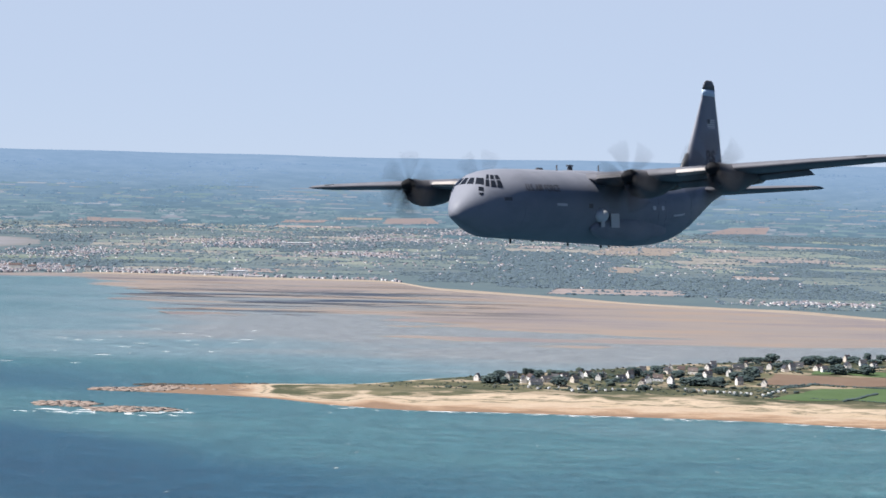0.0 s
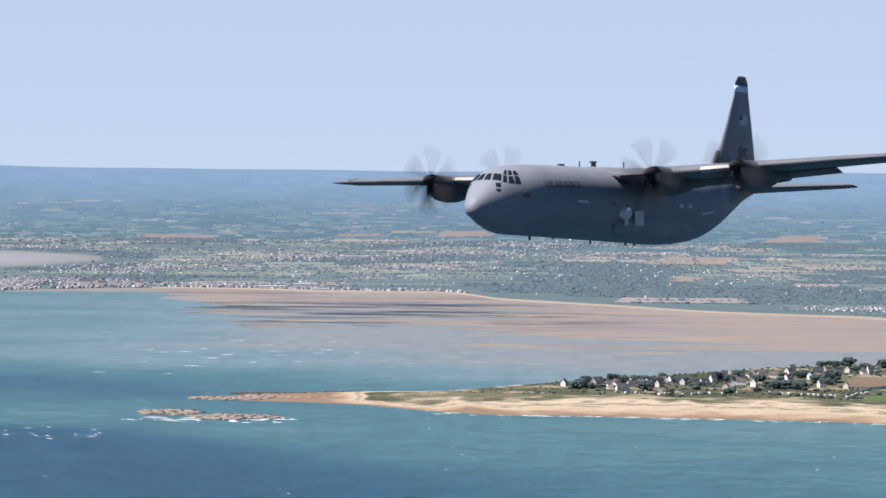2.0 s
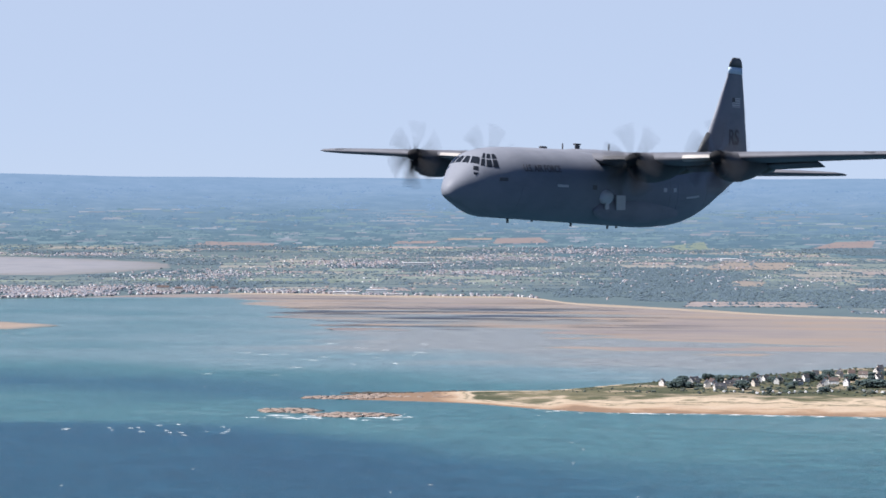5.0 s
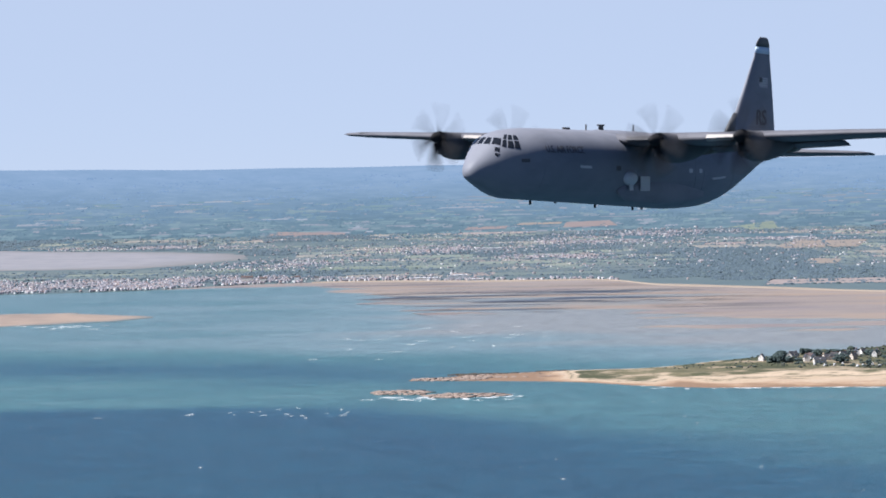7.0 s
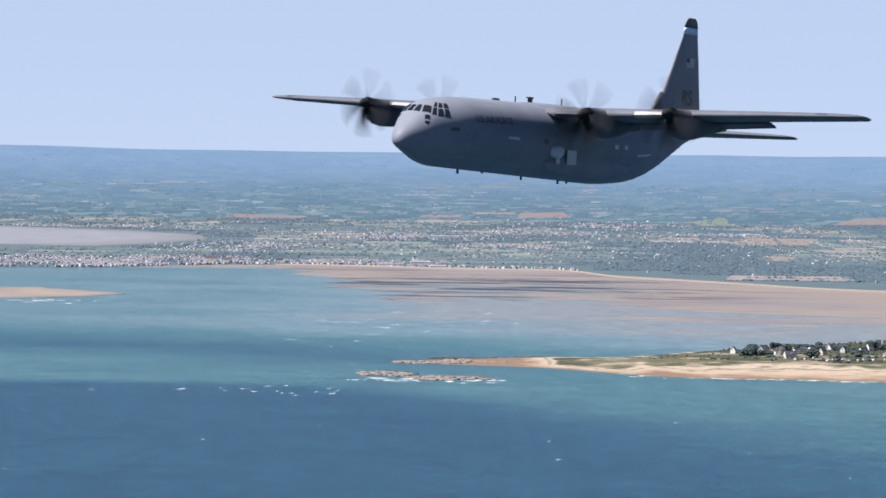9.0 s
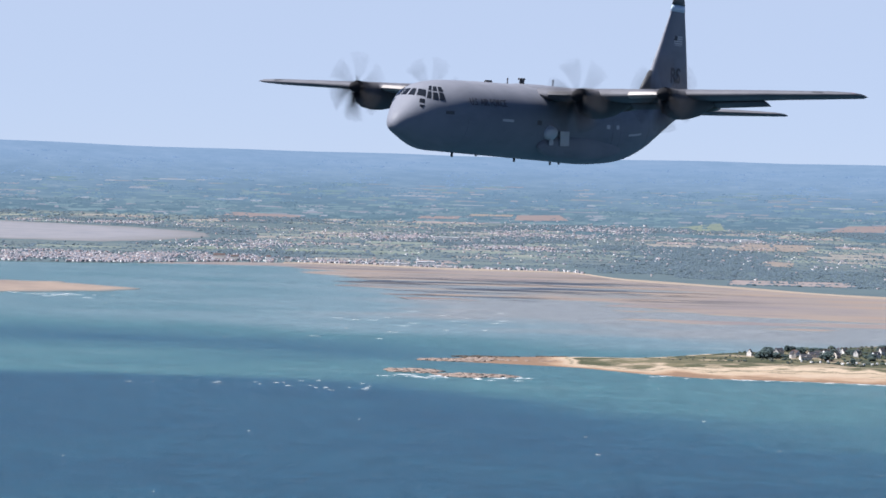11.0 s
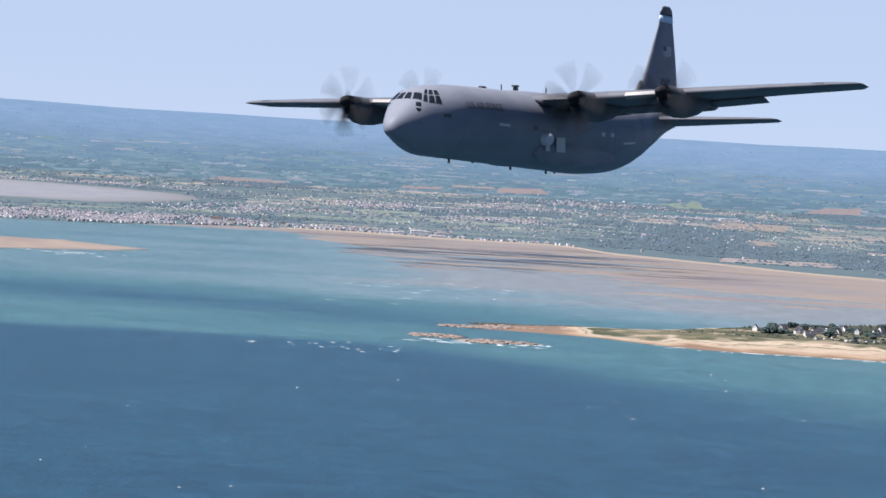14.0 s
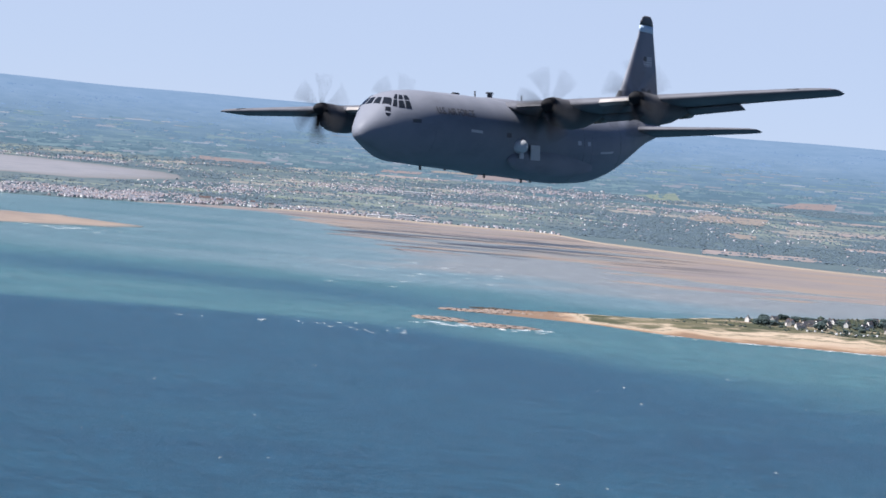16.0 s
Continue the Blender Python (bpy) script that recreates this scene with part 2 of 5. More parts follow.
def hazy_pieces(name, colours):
    """Far woods and fields of the backdrop, each a tone of its own, haze painted in as a bluish glow."""
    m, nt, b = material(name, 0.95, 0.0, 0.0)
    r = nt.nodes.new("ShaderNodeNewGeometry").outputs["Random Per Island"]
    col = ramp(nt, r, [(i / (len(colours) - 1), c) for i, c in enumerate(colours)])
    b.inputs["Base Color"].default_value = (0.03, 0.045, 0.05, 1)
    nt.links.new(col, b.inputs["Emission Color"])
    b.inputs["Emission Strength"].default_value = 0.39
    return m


# wood tones turn bluer and paler by distance band: haze put into the emission
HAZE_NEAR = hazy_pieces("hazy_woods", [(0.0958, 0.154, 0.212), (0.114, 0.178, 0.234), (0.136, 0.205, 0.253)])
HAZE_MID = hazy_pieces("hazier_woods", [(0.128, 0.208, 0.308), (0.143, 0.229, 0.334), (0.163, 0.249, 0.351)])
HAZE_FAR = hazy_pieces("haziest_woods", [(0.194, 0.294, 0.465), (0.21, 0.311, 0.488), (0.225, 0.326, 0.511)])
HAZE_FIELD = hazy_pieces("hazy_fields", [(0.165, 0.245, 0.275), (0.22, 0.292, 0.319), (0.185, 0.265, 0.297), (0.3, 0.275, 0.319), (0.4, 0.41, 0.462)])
# hedges and fields blued and veiled by sheen: distance haze in the colours
HEDGE = varied("hazed_hedgerow_foliage", [(0.0174, 0.0311, 0.0421), (0.021, 0.0359, 0.0443), (0.0261, 0.0417, 0.0455), (0.0192, 0.0332, 0.0443), (0.0302, 0.046, 0.0455)], 0.9, 0.28, 0.4)
FIELDS = varied("hazed_field_crops", [(0.0757, 0.0972, 0.0924), (0.128, 0.149, 0.118), (0.0649, 0.0843, 0.0852), (0.184, 0.167, 0.14), (0.0973, 0.121, 0.105), (0.205, 0.162, 0.144), (0.0714, 0.0908, 0.0876), (0.151, 0.162, 0.128), (0.0844, 0.106, 0.095), (0.113, 0.131, 0.112)], 0.9, 0.1, 0.05, "object")
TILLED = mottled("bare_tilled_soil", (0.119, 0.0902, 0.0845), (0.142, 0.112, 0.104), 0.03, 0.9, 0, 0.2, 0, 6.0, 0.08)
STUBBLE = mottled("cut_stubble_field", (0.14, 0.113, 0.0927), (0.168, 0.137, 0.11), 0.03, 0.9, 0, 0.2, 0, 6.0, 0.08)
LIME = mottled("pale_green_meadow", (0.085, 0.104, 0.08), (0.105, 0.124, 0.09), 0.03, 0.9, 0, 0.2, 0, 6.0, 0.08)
PASTURE = mottled("bright_green_crop", (0.0464, 0.0757, 0.0301), (0.0598, 0.092, 0.038), 0.05, 0.9, 0, 0.2)
SOIL = mottled("brown_ploughed_soil", (0.107, 0.0727, 0.0531), (0.129, 0.092, 0.0671), 0.05, 0.9, 0, 0.2)
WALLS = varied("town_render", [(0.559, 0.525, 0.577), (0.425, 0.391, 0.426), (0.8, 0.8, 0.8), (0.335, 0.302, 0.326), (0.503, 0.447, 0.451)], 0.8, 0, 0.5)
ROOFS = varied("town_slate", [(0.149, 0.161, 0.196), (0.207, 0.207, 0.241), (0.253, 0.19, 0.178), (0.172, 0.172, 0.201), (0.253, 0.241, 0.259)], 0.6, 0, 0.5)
RENDER = varied("house_render", [(0.8, 0.774, 0.734), (0.722, 0.682, 0.63), (0.8, 0.8, 0.8), (0.619, 0.557, 0.483)], 0.8, 0, 0.8, "object")
SLATE = varied("slate_roof", [(0.04, 0.043, 0.052), (0.055, 0.056, 0.066), (0.085, 0.062, 0.058), (0.046, 0.047, 0.054)], 0.55, 0, 1.2, "object")
BRICK = mottled("chimney_brick", (0.172, 0.0826, 0.055), (0.227, 0.117, 0.0757), 2.0, 0.85)
PANE, _nt, _b = material("window_glass", 0.08, 0, 0.6)
_b.inputs["Base Color"].default_value = (0.03, 0.035, 0.04, 1)
BARK = mottled("tree_bark", (0.09, 0.07, 0.05), (0.14, 0.11, 0.08), 1.5, 0.9, 0, 0.2, 0.4)
# leaf greens lifted and blued, a little haze painted into them
LEAF = varied("hazed_tree_foliage", [(0.024, 0.0396, 0.0378), (0.0324, 0.0516, 0.0432), (0.042, 0.0624, 0.0486), (0.0264, 0.0444, 0.0419)], 0.85, 0.1, 0.8)
SCRUB = varied("garden_scrub", [(0.0154, 0.0258, 0.0143), (0.0233, 0.0341, 0.0175), (0.0361, 0.0439, 0.023), (0.0134, 0.0227, 0.0143), (0.0516, 0.0516, 0.0329)], 0.85, 0.1, 0.8)
WHITE = mottled("white_gelcoat", (0.541, 0.548, 0.556), (0.599, 0.599, 0.599), 0.8, 0.35)


# ---- mesh tools ----
def mesh(name, verts, faces, mat, smooth=False, mats=()):
    me = bpy.data.meshes.new(name)
    me.from_pydata([tuple(v) for v in verts], [], [tuple(f) for f in faces])
    for k in (mat, *mats):
        me.materials.append(k)
    if smooth:
        me.polygons.foreach_set("use_smooth", [True] * len(me.polygons))
    me.update()
    return me


def fast_mesh(name, verts, tris, mat, index=None, mats=()):
    """A triangle mesh from arrays."""
    me = bpy.data.meshes.new(name)
    verts, tris = np.asarray(verts, np.float32), np.asarray(tris, np.int32)
    me.vertices.add(len(verts))
    me.vertices.foreach_set("co", verts.ravel())
    me.loops.add(tris.size)
    me.loops.foreach_set("vertex_index", tris.ravel())
    me.polygons.add(len(tris))
    me.polygons.foreach_set("loop_start", np.arange(len(tris), dtype=np.int32) * 3)
    for k in (mat, *mats):
        me.materials.append(k)
    if index is not None:
        me.polygons.foreach_set("material_index", np.asarray(index, np.int32))
    me.update(calc_edges=True)
    me.validate()
    return me


def part(name, data, parent, label=""):
    """Links mesh data as one object under a thing or a part."""
    ob = new(name, data)
    ob.parent = parent
    return tagged(ob, label)


def from_bm(name, bm, mat, smooth=False):
    bmesh.ops.recalc_face_normals(bm, faces=bm.faces)
    me = bpy.data.meshes.new(name)
    bm.to_mesh(me)
    bm.free()
    me.materials.append(mat)
    if smooth:
        me.polygons.foreach_set("use_smooth", [True] * len(me.polygons))
    return me


def floats(ob, name, values):
    a = ob.data.attributes.new(name, "FLOAT", "POINT")
    a.data.foreach_set("value", np.asarray(values, np.float32))


def grid_faces(nu, nv, wrap=False):
    """Quads of a grid of nu rows of nv points."""
    f = []
    for i in range(nu - 1):
        for j in range(nv if wrap else nv - 1):
            k = (j + 1) % nv
            f.append((i * nv + j, i * nv + k, (i + 1) * nv + k, (i + 1) * nv + j))
    return f


def loft(name, rings, mat, cap=True, smooth=True):
    """A closed skin through rings of equal length."""
    nv = len(rings[0])
    bm = bmesh.new()
    vs = [[bm.verts.new(p) for p in r] for r in rings]
    for a, b in zip(vs, vs[1:]):
        for j in range(nv):
            k = (j + 1) % nv
            bm.faces.new((a[j], a[k], b[k], b[j]))
    if cap:
        bm.faces.new(vs[0])
        bm.faces.new(vs[-1])
    me = from_bm(name, bm, mat, smooth)
    return me


def box(name, x0, x1, y0, y1, z0, z1, mat, bevel=0.0):
    bm = bmesh.new()
    bmesh.ops.create_cube(bm, size=1, matrix=Matrix.Translation(((x0 + x1) / 2, (y0 + y1) / 2, (z0 + z1) / 2)) @ Matrix.Diagonal((x1 - x0, y1 - y0, z1 - z0, 1)))
    if bevel:
        bmesh.ops.bevel(bm, geom=bm.edges, offset=bevel, segments=2, affect="EDGES")
    return from_bm(name, bm, mat)


def curve_at(knots, t):
    """Smooth (monotone-ish) interpolation through (t, value...) knots."""
    ks = np.array(knots, float)
    t = np.clip(t, ks[0, 0], ks[-1, 0])
    m = np.gradient(ks[:, 1:], ks[:, 0], axis=0)
    i = np.clip(np.searchsorted(ks[:, 0], t) - 1, 0, len(ks) - 2)
    h = ks[i + 1, 0] - ks[i, 0]
    s = ((t - ks[i, 0]) / h)
    s, h = np.asarray(s)[..., None], np.asarray(h)[..., None]
    return (2 * s**3 - 3 * s**2 + 1) * ks[i, 1:] + (s**3 - 2 * s**2 + s) * h * m[i] + (-2 * s**3 + 3 * s**2) * ks[i + 1, 1:] + (s**3 - s**2) * h * m[i + 1]


def smooth_line(points, n):
    """n points along a smooth curve through the given ones."""
    p = np.array(points, float)
    d = np.concatenate([[0], np.cumsum(np.linalg.norm(np.diff(p, axis=0), axis=1))])
    return curve_at(np.column_stack([d, p]), np.linspace(0, d[-1], n))


def inside(poly, x, y):
    """Which of the points lie inside the polygon."""
    r = np.zeros(np.shape(x), bool)
    q = np.array(poly)
    for (x0, y0), (x1, y1) in zip(q, np.roll(q, -1, 0)):
        if y0 == y1:
            continue
        hit = ((y0 > y) != (y1 > y)) & (x < (x1 - x0) * (y - y0) / (y1 - y0) + x0)
        r ^= hit
    return r


ICO = bmesh.new()
bmesh.ops.create_icosphere(ICO, subdivisions=1, radius=1)
ICO_V = np.array([v.co[:] for v in ICO.verts])
ICO_F = np.array([[v.index for v in f.verts] for f in ICO.faces])
ICO.free()


# a coarse crown for woods far off: a ring, a smaller upper ring and a tip
TUFT = (np.array([(math.cos(k * 1.2566), math.sin(k * 1.2566), -0.7) for k in range(5)] + [(0.75 * math.cos(k * 1.2566 + 0.6), 0.75 * math.sin(k * 1.2566 + 0.6), 0.45) for k in range(5)] + [(0, 0, 1.0)]),
        np.array([(k, (k + 1) % 5, 5 + k) for k in range(5)] + [((k + 1) % 5, 5 + (k + 1) % 5, 5 + k) for k in range(5)] + [(5 + k, 5 + (k + 1) % 5, 10) for k in range(5)]))


def lumps(rng, centres, sizes, rough=0.3, kind=None):
    """Rough leafy lumps as arrays of vertices and triangles; each is an island."""
    base_v, base_f = kind or (ICO_V, ICO_F)
    c, s = np.asarray(centres), np.asarray(sizes)
    n = len(c)
    v = base_v[None] * (1 + rough * rng.uniform(-1, 1, (n, len(base_v), 1))) * s[:, None, :]
    a = rng.uniform(0, 6.28, n)
    x = v[..., 0] * np.cos(a)[:, None] - v[..., 1] * np.sin(a)[:, None]
    y = v[..., 0] * np.sin(a)[:, None] + v[..., 1] * np.cos(a)[:, None]
    v = np.stack([x, y, v[..., 2]], -1) + c[:, None, :]
    f = base_f[None] + (np.arange(n) * len(base_v))[:, None, None]
    return v.reshape(-1, 3), f.reshape(-1, 3)


# ---- the cargo plane: x forward from the nose, y to its left, z up ----
# station, top, bottom, half width
HULL = [(-34.3, 1.78, 1.5, 0.06), (-33.2, 2.0, 1.2, 0.4), (-31.0, 2.2, 0.62, 0.85), (-28.4, 2.34, -0.4, 1.35), (-26.0, 2.4, -1.3, 1.78), (-24.0, 2.42, -1.82, 2.02),
        (-21.0, 2.42, -2.06, 2.14), (-16.0, 2.42, -1.92, 2.16), (-11.0, 2.42, -1.72, 2.16), (-6.3, 2.4, -1.53, 2.15), (-4.6, 2.35, -1.46, 2.1), (-3.6, 2.24, -1.4, 1.92),
        (-2.8, 2.06, -1.2, 1.62), (-2.2, 1.8, -1.0, 1.34), (-1.75, 1.42, -0.84, 1.1), (-1.4, 1.1, -0.71, 0.9), (-1.05, 0.78, -0.59, 0.7), (-0.75, 0.5, -0.47, 0.5), (-0.55, 0.24, -0.37, 0.31), (-0.46, 0.06, -0.24, 0.15), (-0.43, -0.06, -0.12, 0.04)]


def hull_point(x, a, out=0.0):
    """A point of the fuselage skin at station x and angle a (degrees; 0 left side, 90 top)."""
    top, bottom, w = curve_at(HULL, np.array(x))
    c, h = (top + bottom) / 2, (top - bottom) / 2
    ca, sa = math.cos(radians(a)), math.sin(radians(a))
    k = (abs(ca) ** 2.25 + abs(sa) ** 2.25) ** (-1 / 2.25)
    return Vector((x, (w + out) * k * ca, c + (h + out) * k * sa))


def hull_patch(name, corners, mat, parent, out=0.02, n=4, label="", thick=0.05):
    """A panel on the fuselage skin between four (station, angle) corners."""
    (ax, aa), (bx, ba), (cx, ca), (dx, da) = corners
    bm = bmesh.new()
    rows = []
    for d in (out, out - thick):
        g = []
        for i in range(n + 1):
            for j in range(n + 1):
                u, v = i / n, j / n
                x = (ax * (1 - u) + bx * u) * (1 - v) + (dx * (1 - u) + cx * u) * v
                a = (aa * (1 - u) + ba * u) * (1 - v) + (da * (1 - u) + ca * u) * v
                g.append(bm.verts.new(hull_point(x, a, d)))
        rows.append(g)
    for g in rows:
        for f in grid_faces(n + 1, n + 1):
            bm.faces.new([g[k] for k in f])
    rim = [(0, j) for j in range(n)] + [(i, n) for i in range(n)] + [(n, j) for j in range(n, 0, -1)] + [(i, 0) for i in range(n, 0, -1)]
    ids = [i * (n + 1) + j for i, j in rim]
    for p, q in zip(ids, ids[1:] + ids[:1]):
        bm.faces.new((rows[0][p], rows[0][q], rows[1][q], rows[1][p]))
    return part(name, from_bm(name, bm, mat), parent, label)


def airfoil(chord, thick, n=9, curve=0.025):
    """Points of a wing section, from the leading edge over the top and back below."""
    up, low = [], []
    for i in range(n + 1):
        x = (1 - math.cos(math.pi * i / n)) / 2
        t = 5 * thick * (0.2969 * math.sqrt(x) - 0.126 * x - 0.3516 * x * x + 0.2843 * x**3 - 0.1036 * x**4)
        camber = curve * math.sin(math.pi * x**0.8)
        up.append((-x * chord, (camber + t) * chord))
        low.append((-x * chord, (camber - t) * chord))
    return up + low[-2:0:-1]


PITCH = math.tan(radians(3.4))  # the wing's incidence


def wing_mesh(name, sections, mat, upright=False):
    """A lifting surface through sections (span, leading edge x, chord, thickness, height)."""
    rings = []
    for y, x, chord, thick, z in sections:
        if upright:
            rings.append([(x + px, pz, y) for px, pz in airfoil(chord, thick, 9, 0.0)])
        else:
            rings.append([(x + px, y, z + pz + px * PITCH) for px, pz in airfoil(chord, thick)])
    return loft(name, rings, mat)


WING = [(0, -12.55, 5.0, 0.16, 1.86), (5, -12.55, 4.95, 0.15, 1.92), (10.5, -12.7, 4.3, 0.135, 2.08), (15, -13.05, 3.5, 0.12, 2.22), (18.6, -13.35, 2.85, 0.11, 2.3), (19.5, -13.5, 2.5, 0.09, 2.31), (19.95, -13.9, 1.5, 0.06, 2.32)]


def wing_at(y):
    return curve_at(WING, np.array(abs(y)))  # leading edge, chord, thickness, height


def text_mesh(words, size, mat, name, bold=0.0):
    c = bpy.data.curves.new(name, "FONT")
    c.body, c.size, c.align_x, c.align_y, c.extrude, c.offset = words, size, "CENTER", "CENTER", 0.004, bold
    ob = bpy.data.objects.new(name, c)
    scene.collection.objects.link(ob)
    me = bpy.data.meshes.new_from_object(ob.evaluated_get(bpy.context.evaluated_depsgraph_get()))
    bpy.data.objects.remove(ob)
    me.materials.clear()
    me.materials.append(mat)
    return me


def propeller(plane, y, z, hub_x):
    """Six-bladed propeller: a spinner that turns, with its blades."""
    prof = [(0.62, 0.02), (0.55, 0.14), (0.4, 0.24), (0.2, 0.32), (0.0, 0.36), (-0.22, 0.38), (-0.26, 0.35)]
    rings = [[(x, r * math.cos(k * math.pi / 10), r * math.sin(k * math.pi / 10)) for k in range(20)] for x, r in prof]
    hub = part("propeller", loft("propeller", rings, RUBBER), plane, "dark spinner with six curved black blades, spinning fast")
    hub.location = (hub_x, y, z)
    sections = []
    for i in range(9):
        s = i / 8
        r = 0.36 + s * 1.7
        chord = 0.44 + 0.14 * math.sin(math.pi * s**0.7) - 0.3 * s**1.5
        twist = radians(66 - 40 * s)
        sweep = -0.16 * s**3 + 0.05 * math.sin(math.pi * s)
        ring = []
        for px, pz in airfoil(chord, 0.13 - 0.07 * s, 4):
            q = px + chord / 2
            ring.append((q * math.sin(twist) + pz * math.cos(twist), q * math.cos(twist) - pz * math.sin(twist) + sweep, r))
        sections.append(ring)
    me = loft("blade", sections, RUBBER)
    for k in range(6):
        b = part("blade", me, hub)
        b.rotation_euler = (radians(60 * k), 0, 0)
    return hub


def nacelle(plane, y):
    """Turboprop nacelle under the wing with chin intake and exhaust."""
    lead, chord, thick, h = wing_at(y)
    z = HUB_Z[abs(y)] - HUB_RISE[abs(y)]
    # x back from the hub, half width, top, bottom relative to the hub
    prof = [(-0.24, 0.4, 0.53, -0.3), (-0.4, 0.5, 0.55, -0.74), (-0.8, 0.6, 0.54, -1.0), (-1.6, 0.66, 0.5, -1.12), (-2.6, 0.68, 0.5, -1.1), (-3.8, 0.64, 0.48, -0.92), (-5.0, 0.55, 0.42, -0.55), (-6.1, 0.36, 0.3, -0.16), (-6.5, 0.15, 0.2, 0.06)]
    rings = []
    for x, w, t, b in prof:
        c, hh = (t + b) / 2, (t - b) / 2
        ring = []
        for k in range(24):
            a = k * math.pi / 12
            ca, sa = math.cos(a), math.sin(a)
            e = (abs(ca) ** 2.4 + abs(sa) ** 2.4) ** (-1 / 2.4)
            pinch = 1 - 0.25 * max(0, -sa) ** 2
            ring.append((HUB_X + x, y + w * e * ca * pinch, z + c + hh * e * sa))
        rings.append(ring)
    n = part("nacelle", loft("nacelle", rings, SHADE_GREY), plane, "turboprop engine nacelle hung on the wing, its grey darkened for the shade there")
    lip = []
    for x, s in ((-0.3, 0.8), (-0.34, 1.0), (-0.6, 1.05), (-0.62, 0.85)):
        lip.append([(HUB_X + x, y + 0.3 * s * math.cos(k * math.pi / 8), z - 0.66 + 0.17 * s * math.sin(k * math.pi / 8)) for k in range(16)])
    part("air_intake", loft("air_intake", lip, SKIN_DARK), n, "dark oval chin air intake")
    pipe = [[(HUB_X + x, y + r * math.cos(k * math.pi / 8), z - 0.4 + dz + r * 0.8 * math.sin(k * math.pi / 8)) for k in range(16)] for x, r, dz in ((-5.2, 0.34, 0.05), (-6.35, 0.3, 0.12), (-6.36, 0.24, 0.12), (-5.9, 0.22, 0.1))]
    part("exhaust_pipe", loft("exhaust_pipe", pipe, STEEL), n, "scorched steel exhaust pipe")
    return n


HUB_X = -11.1
HUB_Z = {4.95: 1.84, 10.2: 2.04}
HUB_RISE = {4.95: 0.12, 10.2: 0.2}  # of the hub over the nacelle's axis


def cargo_plane():
    plane = tagged(new("cargo_plane"), "grey four-engined turboprop military cargo plane flying level, propellers spinning", "airplane")
    # fuselage
    xs = np.concatenate([np.linspace(-34.3, -20, 30), np.linspace(-19.5, -6.5, 18), np.linspace(-6, -1.5, 20), np.linspace(-1.4, -0.6, 10), [-0.55, -0.5, -0.46, -0.43]])
    rings = [[hull_point(x, k * 7.5) for k in range(48)] for x in xs]
    hull = part("fuselage", loft("fuselage", rings, SKIN), plane, "matt grey rounded fuselage, darker below")
    # cockpit glazing, left and right
    for sgn in (1, -1):
        def side(c):
            return [(x, a if sgn > 0 else 180 - a) for x, a in c]
        for c in COCKPIT:
            hull_patch("window_pane", side(c), GLASS_DARK, hull, 0.018, 3, "dark cockpit window pane")
        hull_patch("crew_door", side([(-4.6, -8), (-5.5, -8), (-5.5, -40), (-4.6, -40)]), SKIN, hull, 0.012, 4)
        hull_patch("side_stripe", side([(-7.85, 0.0), (-8.98, 0.0), (-8.98, -4.0), (-7.85, -4.0)]), SKIN_PALE, hull, 0.015, 3, "pale grey painted stripe")
        hull_patch("side_stripe", side([(-22.3, -10), (-24.0, -10), (-24.0, -13.0), (-22.3, -13.0)]), SKIN_PALE, hull, 0.015, 3, "pale grey painted stripe")
        hull_patch("side_window", side([(-3.0, 9), (-3.5, 9), (-3.5, 3), (-3.0, 3)]), SKIN_DARK, hull, 0.015, 3)
        hull_patch("side_window", side([(-11.5, 2), (-11.95, 2), (-11.95, -5), (-11.5, -5)]), SKIN_DARK, hull, 0.015, 3)
        hull_patch("side_window", side([(-19.4, 4), (-19.8, 4), (-19.8, -2), (-19.4, -2)]), SKIN_PALE, hull, 0.015, 3)
        hull_patch("side_window", side([(-20.6, 4), (-20.95, 4), (-20.95, -2), (-20.6, -2)]), SKIN_PALE, hull, 0.015, 3)
        hull_patch("door_panel", side([(-21.2, 14), (-22.2, 14), (-22.2, -34), (-21.2, -34)]), SKIN, hull, 0.012, 5, "flush grey rear side door")
        # landing gear fairing
        prof = [(-12.1, 0.08, 0.1), (-12.3, 0.2, 0.36), (-12.8, 0.3, 0.66), (-13.4, 0.34, 0.86), (-14.4, 0.33, 0.96), (-17.5, 0.27, 1.0), (-19.2, 0.2, 0.9), (-20.6, 0.1, 0.7), (-21.6, 0.0, 0.4)]
        rings = [[(x, sgn * (1.88 + w * math.cos(k * math.pi / 9)), -1.02 + 0.74 * h * math.sin(k * math.pi / 9)) for k in range(18)] for x, w, h in prof]
        pod = part("gear_fairing", loft("gear_fairing", rings, SKIN), hull, "bulged grey landing gear fairing")
        part("white_panel", box("white_panel", -14.85, -13.85, sgn * 2.27 - 0.03, sgn * 2.27 + 0.03, -0.98, -0.15, SKIN_PALE, 0.015), hull, "square pale panel on the gear fairing")
        part("pale_hatch", box("pale_hatch", -13.05, -12.65, sgn * 2.28 - 0.04, sgn * 2.28 + 0.04, -0.95, -0.6, SKIN_PALE, 0.015), hull, "small pale hatch on the gear fairing")
        # dome added at the fairing's front, pale for the sun on it
        bm = bmesh.new()
        bmesh.ops.create_uvsphere(bm, u_segments=20, v_segments=12, radius=1, matrix=Matrix.Translation((-12.95, sgn * 2.1, -0.26)) @ Matrix.Diagonal((0.62, 0.4, 0.42, 1)))
        part("sensor_dome", from_bm("sensor_dome", bm, DOME, True), hull, "rounded front of the gear fairing, painted pale as if sunlit")
